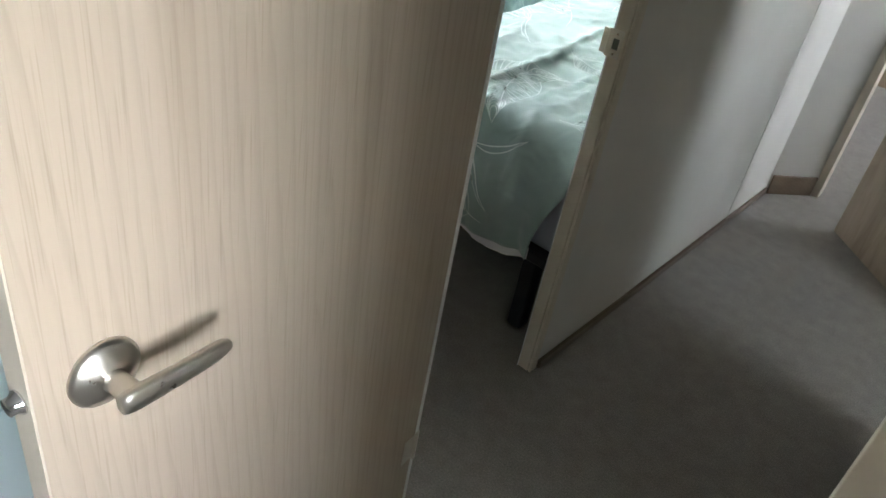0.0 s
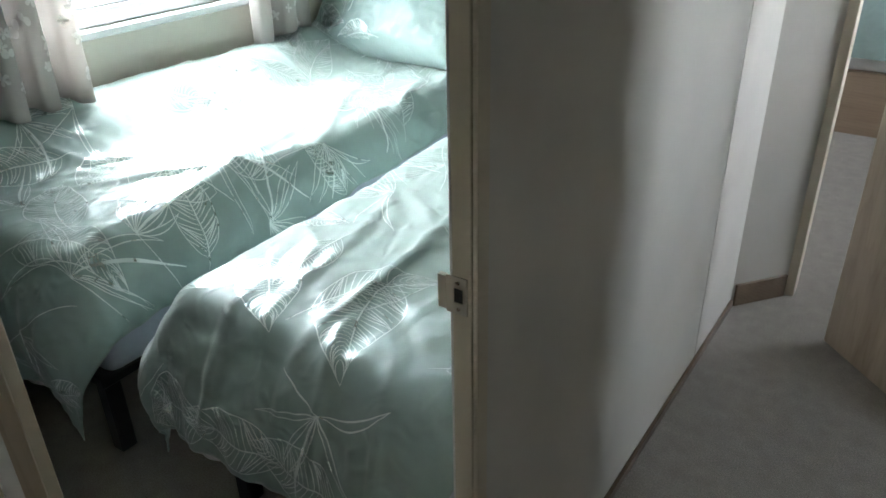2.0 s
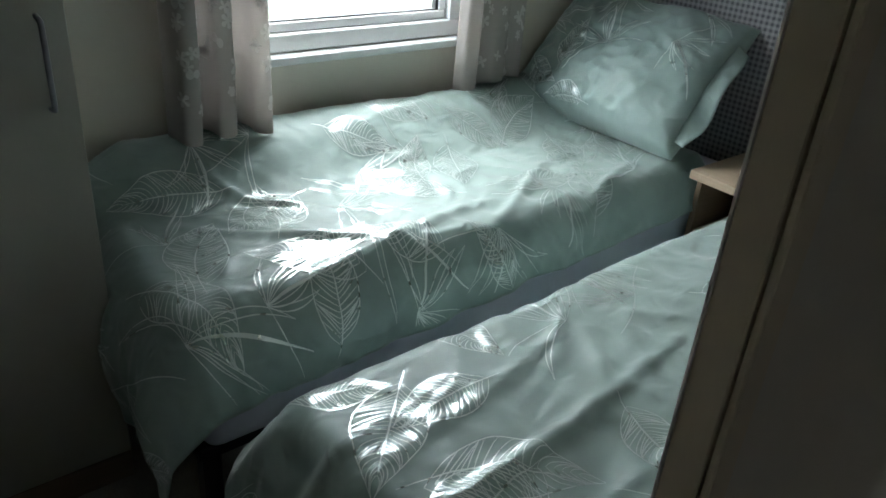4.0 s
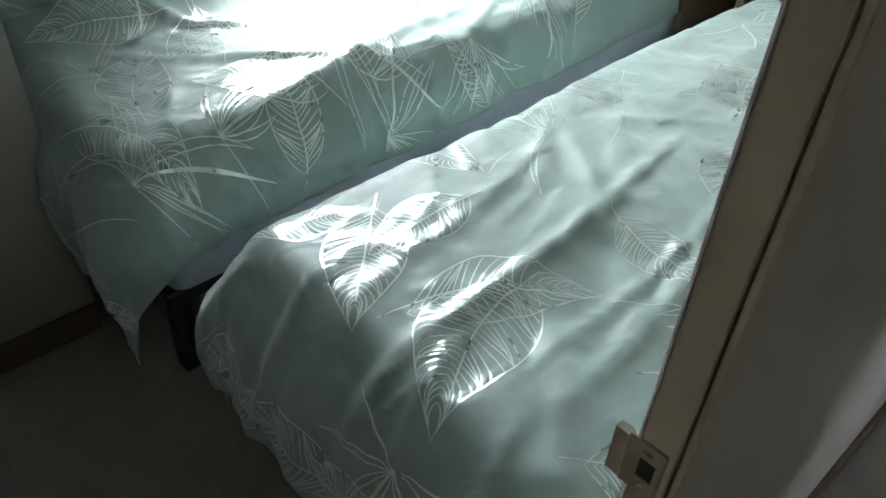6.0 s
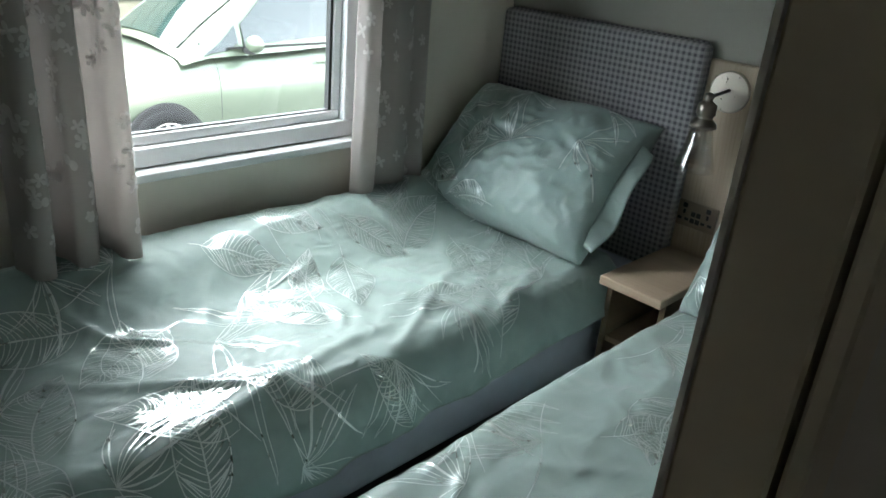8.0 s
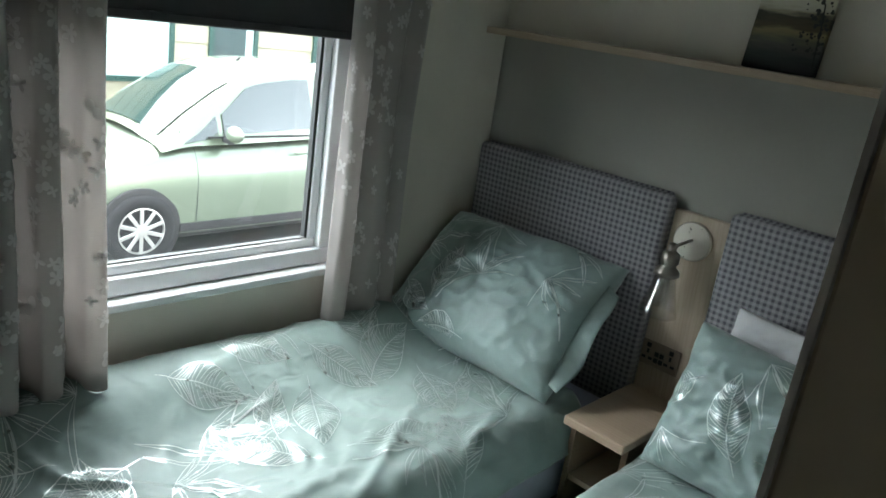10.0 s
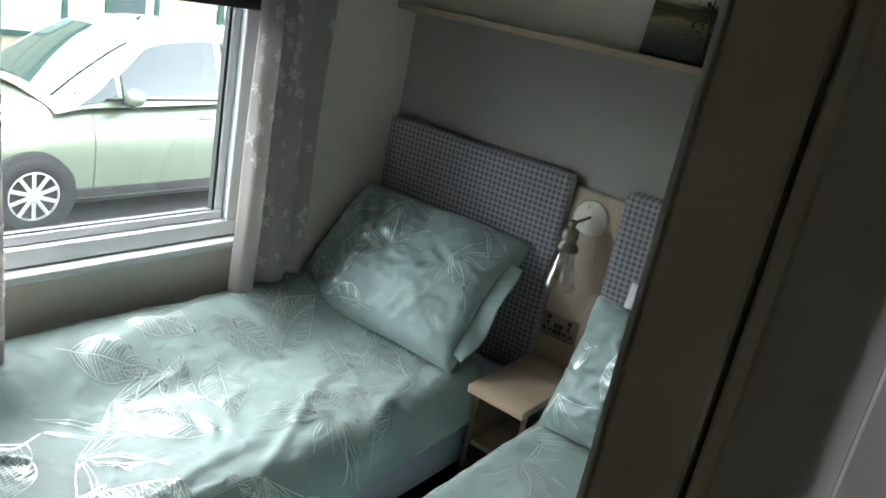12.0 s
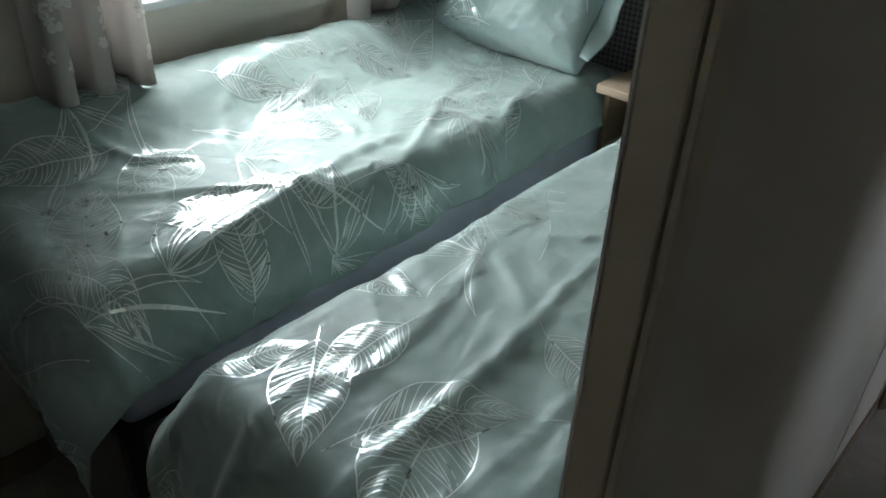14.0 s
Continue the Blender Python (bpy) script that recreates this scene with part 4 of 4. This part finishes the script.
def lake_material():
    m, t, b = shader("lake_print", (0.1, 0.1, 0.08), 0.6)
    v = coords(t)
    sep = t.nodes.new("ShaderNodeSeparateXYZ")
    t.links.new(v, sep.inputs[0])
    n = node(t, "ShaderNodeTexNoise", Scale=28.0, Detail=6.0)
    t.links.new(coords(t, (0.5, 1, 2.5)), n.inputs["Vector"])
    k = t.nodes.new("ShaderNodeMapRange")
    k.inputs["From Min"].default_value, k.inputs["From Max"].default_value = 1.715, 1.92
    t.links.new(sep.outputs["Z"], k.inputs["Value"])
    a = t.nodes.new("ShaderNodeMath")
    a.operation = "MULTIPLY_ADD"
    a.inputs[1].default_value = 0.25
    t.links.new(n.outputs[0], a.inputs[0])
    t.links.new(k.outputs[0], a.inputs[2])
    c = ramp(t, a.outputs[0], [(0.10, (0.012, 0.014, 0.014)), (0.32, (0.03, 0.035, 0.035)), (0.5, (0.10, 0.10, 0.08)), (0.66, (0.30, 0.25, 0.12)), (0.74, (0.09, 0.075, 0.04)), (0.84, (0.05, 0.045, 0.03)), (0.93, (0.45, 0.40, 0.28)), (1.1, (0.62, 0.60, 0.50))])
    t.links.new(c, b.inputs["Base Color"])
    return m


part("canvas", box(bmesh.new(), -0.10, 0.10, -0.012, 0.012, 0.0, 0.205, m=pm, bevel=0.002), lake_material(), pc)
bm = bmesh.new()
rnd = random.Random(5)
for _ in range(70):
    x, z = 0.095 - abs(rnd.gauss(0, 0.03)), rnd.uniform(0.06, 0.2)
    r = rnd.uniform(0.002, 0.006)
    bm.faces.new([bm.verts.new(pm @ Vector((x + r * math.cos(k * 1.2566), -0.0130, z + r * math.sin(k * 1.2566)))) for k in range(5)])
tube(bm, [pm @ Vector((0.088, -0.013, 0.02)), pm @ Vector((0.080, -0.013, 0.12)), pm @ Vector((0.07, -0.013, 0.19))], 0.002, 6)
part("tree_print", bm, BLACK, pc, "dark tree silhouette")

# ---- wardrobe at the foot of the window bed ----
wd = thing("wardrobe", (-2.19, 1.13, 0), "putty-coloured wardrobe with a slim bar handle at the bed's foot", "wardrobe")
WX = -2.02
part("carcass", boxes((XW + 0.002, WX - 0.02, 0.81, 1.358, 0.0, 2.05)), WARD, wd)
dr1 = part("door", box(bmesh.new(), WX - 0.018, WX, 0.812, 1.361, 0.085, 2.04, bevel=0.002), WARD, wd)
part("plinth", boxes((WX - 0.02, WX - 0.004, 0.812, 1.358, 0.0, 0.080)), OAK_DARK, wd, "brown plinth")
bm = bmesh.new()
tube(bm, [(WX, 1.31, 0.975), (WX + 0.028, 1.31, 0.98), (WX + 0.030, 1.31, 0.99), (WX + 0.030, 1.31, 1.135), (WX + 0.028, 1.31, 1.145), (WX, 1.31, 1.15)], 0.0055, 10)
part("bar", bm, metal("dark_bar", (0.2, 0.2, 0.23), 0.35), dr1, "dark metal bar handle", True)

# ---- end bedroom ----
e = thing("double_bed", (-0.2, 6.0, 0), "double bed with a pale oak base in the end bedroom", "bed")
part("base", box(bmesh.new(), -1.15, 0.35, 5.01, 6.9, 0.0, 0.325, bevel=0.004), oak("oak_bed_base", (0.34, 0.25, 0.175), (0.26, 0.185, 0.125), along="x"), e)
part("mattress", box(bmesh.new(), -1.13, 0.33, 5.02, 6.9, 0.326, 0.47, bevel=0.03, seg=3), LINING, e, "", True)
q = thing("duvet", (-0.4, 6.0, 0.5), "sage green duvet with silver leaf prints on the double bed", "duvet")
dd = Drape(-1.16, 0.36, 5.0, 6.8, 0.56, 21.0, 0.15)
bm = bmesh.new()
sheet(bm, lambda u, v: dd.at(-1.28 + 1.76 * u, 4.87 + 1.93 * v), 70, 76)
part("cover", bm, DUVET, q, "", True)
lay(prints(lambda a, b, d: dd.over(a, b, d + 0.003), -1.2, 0.4, 5.0, 5.9, 22, 9), q)
e = thing("headboard", (-0.4, 7.1, 0), "dark wooden headboard behind the double bed", "headboard")
part("board", box(bmesh.new(), -1.2, 0.4, 7.0, 7.08, 0.0, 1.0, bevel=0.01), OAK_DARK, e)

# ---- bathroom ----
def vinyl_material():
    """White and slate patterned vinyl: overlapping circles and diagonals in square repeats."""
    m, t, b = shader("patterned_vinyl", (0.5, 0.5, 0.5), 0.4)
    sep = t.nodes.new("ShaderNodeSeparateXYZ")
    t.links.new(coords(t), sep.inputs[0])

    def op(kind, p, q=0.0):
        n = t.nodes.new("ShaderNodeMath")
        n.operation = kind
        for i, v in enumerate((p, q)):
            if isinstance(v, (int, float)):
                n.inputs[i].default_value = v
            else:
                t.links.new(v, n.inputs[i])
        return n.outputs[0]
    size = 0.15
    fx = op("SUBTRACT", op("FRACT", op("DIVIDE", sep.outputs["X"], size)), 0.5)
    fy = op("SUBTRACT", op("FRACT", op("DIVIDE", sep.outputs["Y"], size)), 0.5)
    ax, ay = op("ABSOLUTE", fx), op("ABSOLUTE", fy)
    diag = op("ABSOLUTE", op("SUBTRACT", ax, ay))
    dia2 = op("ABSOLUTE", op("SUBTRACT", op("ADD", ax, ay), 0.5))
    r = op("SQRT", op("ADD", op("MULTIPLY", ax, ax), op("MULTIPLY", ay, ay)))
    ring = op("ABSOLUTE", op("SUBTRACT", r, 0.36))
    d = op("MINIMUM", op("MINIMUM", diag, dia2), ring)
    t.links.new(ramp(t, d, [(0.035, (0.20, 0.22, 0.24)), (0.055, (0.62, 0.64, 0.63))]), b.inputs["Base Color"])
    return m


structure("floor_bathroom", boxes((0.19, XE + 0.06, 1.0, 3.05, -0.06, 0.0)), vinyl_material(), "white and slate patterned vinyl flooring", "vinyl floor")
structure("trim_threshold", boxes((0.175, 0.205, 1.95, 2.525, 0.0005, 0.005), bevel=0.002), CHROME, "thin metal threshold strip at the bathroom door", "threshold")
structure("wall_bathroom", boxes((0.20, XE, 1.0, 1.05, 0, ZC)), WALL_ROOM, "white bathroom wallboard", "wall")

# ---- outside ----
ZG = -0.875


def ground_material():
    m, t, b = shader("worn_tarmac", (0.16, 0.16, 0.16), 0.9)
    big = node(t, "ShaderNodeTexNoise", Scale=0.7, Detail=6.0)
    t.links.new(coords(t), big.inputs["Vector"])
    fine = node(t, "ShaderNodeTexNoise", Scale=90.0, Detail=4.0)
    t.links.new(coords(t), fine.inputs["Vector"])
    a = ramp(t, big.outputs[0], [(0.3, (0.09, 0.09, 0.09)), (0.7, (0.20, 0.20, 0.195))])
    c = ramp(t, fine.outputs[0], [(0.3, (0.7, 0.7, 0.7)), (0.7, (1, 1, 1))])
    t.links.new(blend(t, 1.0, a, c, "MULTIPLY"), b.inputs["Base Color"])
    bump(t, b, fine.outputs[0], 0.5, 0.004)
    return m


bm = bmesh.new()
box(bm, -400, 400, -400, 400, ZG - 0.2, ZG)
structure("ground", bm, ground_material(), "worn grey tarmac of the park road", "ground")

CARPAINT, _t, _b = shader("silver_car_paint", (0.24, 0.29, 0.22), 0.34, 0.75)
_b.inputs["Coat Weight"].default_value = 1.0
_b.inputs["Coat Roughness"].default_value = 0.04
CARGLASS, _t, _b = shader("car_window_glass", (0.02, 0.035, 0.033), 0.02)
_b.inputs["IOR"].default_value = 1.9
_b.inputs["Coat Weight"].default_value = 1.0
SCREENGLASS, _t, _b = shader("windscreen_glass", (0.03, 0.05, 0.045), 0.03)
_b.inputs["IOR"].default_value = 1.42
RUBBER = painted("tyre_rubber", (0.025, 0.025, 0.027), 0.85)
ALLOY = metal("alloy_wheel", (0.72, 0.72, 0.70), 0.32)
TRIM = painted("dark_trim_plastic", (0.03, 0.03, 0.032), 0.6)


def lerp_table(rows, s):
    for (a, *va), (b, *vb) in zip(rows, rows[1:]):
        if s <= b:
            k = 0 if b == a else min(1, max(0, (s - a) / (b - a)))
            return [p + (q - p) * k for p, q in zip(va, vb)]
    return rows[-1][1:]


def car(name, place, heading, label, paint, with_detail=True):
    """A compact people carrier, nose towards local -y, its near side at local +x. place: below the front axle's middle."""
    m = Matrix.Translation(place) @ Matrix.Rotation(radians(heading), 4, "Z") @ Matrix.Scale(1.06, 4)
    c = thing(name, place, label, "car", "parked cars")
    R = 0.315
    W = 0.86
    # lower body: s from nose, bonnet and waist height, half width
    low = [(-0.82, 0.62, 0.62), (-0.70, 0.74, 0.74), (-0.45, 0.86, 0.82), (0.0, 0.98, 0.86), (0.45, 1.06, 0.87), (1.2, 1.08, 0.875), (2.2, 1.12, 0.875), (2.9, 1.14, 0.86), (3.25, 1.12, 0.80), (3.38, 0.95, 0.74)]

    def body(u, v):
        s = -0.82 + 4.2 * u
        top, w = lerp_table(low, s)
        a = math.pi * v            # from the near sill over the top to the far sill
        ca, sa = math.cos(a), math.sin(a)
        x = w * math.copysign(abs(ca) ** 0.26, ca)
        z = 0.24 + (top - 0.24) * abs(sa) ** 0.34
        bulge = 0.025 * math.sin(min(1, max(0, (z - 0.24) / 0.8)) * math.pi)
        return m @ Vector((x + math.copysign(bulge, x) * (1 if abs(x) > 0.3 else 0), s, z))
    bm = bmesh.new()
    g = sheet(bm, body, 72, 40)
    bm.faces.new([r for r in g[0]])
    bm.faces.new([r for r in g[-1]][::-1])
    b_ = part("body", bm, paint, c, "", True)
    # cabin: roof height and half width at the roof
    cab = [(0.20, 1.06, 0.73), (0.5, 1.29, 0.69), (0.8, 1.49, 0.66), (1.0, 1.595, 0.64), (1.25, 1.67, 0.63), (1.6, 1.715, 0.62), (2.1, 1.73, 0.61), (2.6, 1.69, 0.60), (2.95, 1.60, 0.59), (3.2, 1.42, 0.58), (3.34, 1.10, 0.60)]

    def cabin(u, v):
        s = 0.20 + 3.14 * u
        top, w = lerp_table(cab, s)
        base, wb = lerp_table(low, s)
        base -= 0.04
        wb -= 0.035
        k = 1 - abs(2 * v - 1)          # 0 at the waist, 1 on the roof's middle
        sg = 1 if v < 0.5 else -1
        q = min(1, k / 0.6)
        if k < 0.6:
            x = wb + (w - wb) * q ** 1.15
            z = base + (top - 0.05 - base) * q
        else:
            r = (k - 0.6) / 0.4
            x = w * (1 - r)
            z = top - 0.05 + 0.05 * math.sin(r * math.pi / 2)
        return m @ Vector((sg * x, s, z))
    bm = bmesh.new()
    sheet(bm, cabin, 56, 40)
    part("roof", bm, paint, c, "", True)

    def side_glass(s0, s1, v0, v1, sign, nm="side_window"):
        bm = bmesh.new()

        def f(u, v):
            s = s0 + (s1 - s0) * u
            top_lim = v1
            if nm == "quarter_window":
                top_lim = v0 + (v1 - v0) * (0.06 + 0.94 * u)
            elif s0 < 1.0:
                top_lim = v0 + (v1 - v0) * min(1, 0.62 + 1.3 * u)
            uu = (s - 0.20) / 3.14
            vv = (v0 + (top_lim - v0) * v) * 0.3
            p = m.inverted() @ cabin(uu, vv if sign > 0 else 1 - vv)
            return m @ (p + Vector((sign * 0.016, 0, 0.006)))
        sheet(bm, f, 14, 8)
        return part(nm, bm, CARGLASS, c, "tinted side window", True)
    for sign in (1, -1):
        for s0, s1 in ((0.80, 1.78), (1.88, 2.64), (2.72, 3.0)):
            side_glass(s0, s1, 0.16, 0.90, sign)
        side_glass(0.40, 0.74, 0.16, 0.66, sign, "quarter_window")
    bm = bmesh.new()

    def screen(u, v):
        s = 0.27 + 0.72 * v
        uu = (s - 0.20) / 3.14
        vv = 0.33 + 0.34 * u
        p = m.inverted() @ cabin(uu, vv)
        return m @ (p + Vector((0, -0.009, 0.009)))
    sheet(bm, screen, 16, 12)
    part("windscreen", bm, SCREENGLASS, c, "sloping windscreen", True)
    for k in (-0.35, 0.25):
        bm = bmesh.new()
        tube(bm, [m @ Vector((k, 0.36, 1.10)), m @ Vector((k + 0.25, 0.42, 1.145)), m @ Vector((k + 0.5, 0.40, 1.13))], 0.009, 6)
        part("wiper", bm, TRIM, c)
    for sign in (1, -1):
        for s in (0.0, 2.58):
            wm = m @ Matrix.Translation((sign * (W - 0.10), s, R)) @ Matrix.Rotation(radians(90 * sign), 4, "Y")
            part("wheel_arch", lathe(bmesh.new(), [(0.0, 0.112), (R + 0.055, 0.112), (R + 0.055, 0.124), (R + 0.04, 0.130), (0.0, 0.131)], wm, 40), TRIM, c, "dark wheel arch", True)
            bm = bmesh.new()
            lathe(bm, [(0.20, 0.06), (R - 0.03, 0.06), (R, 0.085), (R, 0.135), (R - 0.012, 0.158), (R - 0.06, 0.166), (0.205, 0.160), (0.20, 0.15)], wm, 44)
            wh = part("wheel", bm, RUBBER, c, "black tyre", True)
            bm = bmesh.new()
            lathe(bm, [(0.205, 0.130), (0.207, 0.164), (0.196, 0.166), (0.190, 0.150), (0.186, 0.132)], wm, 44)
            for k in range(10):
                sm = wm @ Matrix.Rotation(2 * math.pi * k / 10, 4, "Z")
                box(bm, 0.03, 0.195, -0.017, 0.017, 0.146, 0.160, bevel=0.003, m=sm)
            lathe(bm, [(0.0, 0.14), (0.055, 0.14), (0.052, 0.163), (0.03, 0.168), (0.0, 0.168)], wm, 24)
            part("rim", bm, ALLOY, wh, "ten-spoke alloy rim")
            part("brake_disc", lathe(bmesh.new(), [(0.0, 0.132), (0.185, 0.132), (0.185, 0.136), (0.0, 0.137)], wm, 28), TRIM, wh)
        # mirror, handles, seams and sill of this side
        bm = bmesh.new()
        bmesh.ops.create_icosphere(bm, subdivisions=3, radius=1.0, matrix=m @ Matrix.Translation((sign * 0.99, 0.80, 1.15)) @ Matrix.Diagonal((0.11, 0.07, 0.075, 1)))
        part("wing_mirror", bm, paint, c, "", True)
        part("mirror_stalk", box(bmesh.new(), 0, 0.14, -0.03, 0.03, -0.05, 0.0, bevel=0.01, m=m @ Matrix.Translation((sign * 0.90 - (0.07), 0.80, 1.10))), TRIM, c)
        for s in (1.62, 2.52):
            bm = bmesh.new()
            tube(bm, [m @ Vector((sign * 0.893, s - 0.09, 0.94)), m @ Vector((sign * 0.917, s - 0.06, 0.943)), m @ Vector((sign * 0.917, s + 0.06, 0.943)), m @ Vector((sign * 0.893, s + 0.09, 0.94))], 0.013, 8)
            part("door_handle", bm, paint, c, "", True)
        for s in (0.52, 1.86, 2.70):
            bm = bmesh.new()

            def seam(u, v, s=s):
                z = 0.34 + 0.70 * v
                p = body_side(low, s + 0.006 * (u - 0.5), z)
                return m @ Vector((sign * (p + 0.0022), s + 0.006 * (u - 0.5), z))
            sheet(bm, seam, 1, 16)
            part("door_seam", bm, TRIM, c)
        part("sill_trim", box(bmesh.new(), -0.012, 0.012, 0.36, 2.22, 0.255, 0.335, bevel=0.006, m=m @ Matrix.Translation((sign * 0.885, 0, 0))), TRIM, c, "dark sill trim")
        part("waist_trim", box(bmesh.new(), -0.006, 0.006, 0.62, 3.0, 0.0, 0.018, m=m @ Matrix.Translation((sign * 0.846, 0, 1.09))), TRIM, c)
    part("underbody", box(bmesh.new(), -0.78, 0.78, -0.7, 3.25, 0.17, 0.40, m=m), TRIM, c)
    for sign in (1, -1):
        bm = bmesh.new()
        bmesh.ops.create_icosphere(bm, subdivisions=3, radius=1.0, matrix=m @ Matrix.Translation((sign * 0.62, -0.60, 0.72)) @ Matrix.Diagonal((0.16, 0.17, 0.08, 1)))
        part("headlight", bm, BULB, c, "clear headlight", True)
    bm = bmesh.new()
    tube(bm, [m @ Vector((0, 1.35, 1.66)), m @ Vector((0, 1.42, 1.72))], 0.012, 6)
    part("aerial", bm, TRIM, c)
    return c


def body_side(low, s, z):
    """Half width of the car's flank at s along it and z up."""
    top, w = lerp_table(low, s)
    sa = min(1.0, max(0.0, (z - 0.24) / (top - 0.24))) ** (1 / 0.34)
    ca = math.sqrt(max(0.0, 1 - min(1, sa) ** 2))
    return w * ca ** 0.26 + 0.025 * math.sin(min(1, max(0, (z - 0.24) / 0.8)) * math.pi)


car("parked_car", (-7.95, 4.27, ZG), 0.0, "silver-green compact people carrier parked outside the window", CARPAINT)
DARKPAINT, _t, _b = shader("dark_blue_car_paint", (0.02, 0.028, 0.04), 0.3, 0.3)
_b.inputs["Coat Weight"].default_value = 1.0
car("parked_car", (-19.5, 15.7, ZG), 0.0, "dark saloon parked far off beside the lodges", DARKPAINT)

# neighbouring caravan
CLAD = painted("cream_cladding_board", (0.42, 0.385, 0.28), 0.6)
GREEN = painted("dark_green_trim", (0.025, 0.075, 0.06), 0.45)
hv = thing("static_caravan", (-12.6, 4.0, ZG), "neighbouring static caravan in cream boards with dark green trim", "caravan")
CX = -11.0
part("core", boxes((CX - 3.2, CX - 0.03, -3.0, 9.05, ZG + 0.25, 2.2)), CLAD, hv)
part("roof", box(bmesh.new(), CX - 3.35, CX + 0.14, -3.15, 9.2, 2.2, 2.34, bevel=0.03), GREEN, hv)
part("corner_trim", boxes((CX - 0.04, CX + 0.03, 9.02, 9.12, ZG + 0.2, 2.2)), GREEN, hv, "dark green corner post")
part("skirting", boxes((CX - 3.1, CX - 0.06, -2.9, 8.95, ZG, ZG + 0.25)), TRIM, hv)
openings = [(5.35, 6.62, 0.2, 1.75), (7.16, 7.98, 0.1, 1.75), (1.8, 3.2, 0.2, 1.75)]
board = 0.28
k = 0
z = ZG + 0.25
shared = {}
while z < 2.15:
    spans, left = [], -3.0
    for a, b_, oz0, oz1 in sorted(openings):
        if z + board > oz0 and z < oz1:
            spans.append((left, a))
            left = b_
    spans.append((left, 9.02))
    for a, b_ in spans:
        key = round(b_ - a, 3)
        if key not in shared:
            bm = bmesh.new()
            vs = [bm.verts.new(v) for v in ((0, 0, 0), (0, key, 0), (0.024, key, 0.004), (0.024, 0, 0.004), (0, 0, board), (0, key, board), (0.006, key, board - 0.006), (0.006, 0, board - 0.006))]
            for q in ((0, 1, 2, 3), (4, 7, 6, 5), (3, 2, 6, 7), (0, 4, 5, 1), (0, 3, 7, 4), (1, 5, 6, 2)):
                bm.faces.new([vs[i] for i in q])
            bmesh.ops.recalc_face_normals(bm, faces=bm.faces[:])
            me = bpy.data.meshes.new("cladding_board")
            bm.to_mesh(me)
            bm.free()
            me.materials.append(CLAD)
            shared[key] = me
        o = new("cladding_board", shared[key])
        o.location = (CX - 0.03, a, z)
        o.parent = hv
        o.matrix_parent_inverse = WORLD[hv.name].inverted()
    z += board
HOUSEGLASS, _t, _b = shader("dark_window_glass", (0.05, 0.08, 0.08), 0.03)
_b.inputs["Coat Weight"].default_value = 1.0
NET = cloth("pale_green_drapes", (0.5, 0.62, 0.58), 0.9)
for i, (a, b_, oz0, oz1) in enumerate(openings):
    wn = part("window", boxes((CX - 0.03, CX + 0.02, a, a + 0.07, oz0, oz1), (CX - 0.03, CX + 0.02, b_ - 0.07, b_, oz0, oz1), (CX - 0.03, CX + 0.02, a + 0.07, b_ - 0.07, oz0, oz0 + 0.07), (CX - 0.03, CX + 0.02, a + 0.07, b_ - 0.07, oz1 - 0.07, oz1), (CX - 0.03, CX + 0.015, a + 0.07, b_ - 0.07, 1.12, 1.17)), GREEN, hv, "dark green window frame")
    part("pane", boxes((CX - 0.028, CX - 0.015, a + 0.07, b_ - 0.07, oz0 + 0.07, oz1 - 0.07)), HOUSEGLASS, wn)
    part("drape", boxes((CX - 0.014, CX - 0.010, b_ - 0.20, b_ - 0.07, oz0 + 0.07, oz1 - 0.07)), NET, wn, "pale drape")
    if i == 0:
        part("drape", boxes((CX - 0.014, CX - 0.010, a + 0.07, b_ - 0.20, oz0 + 0.07, oz1 - 0.07)), NET, wn, "pale drape")
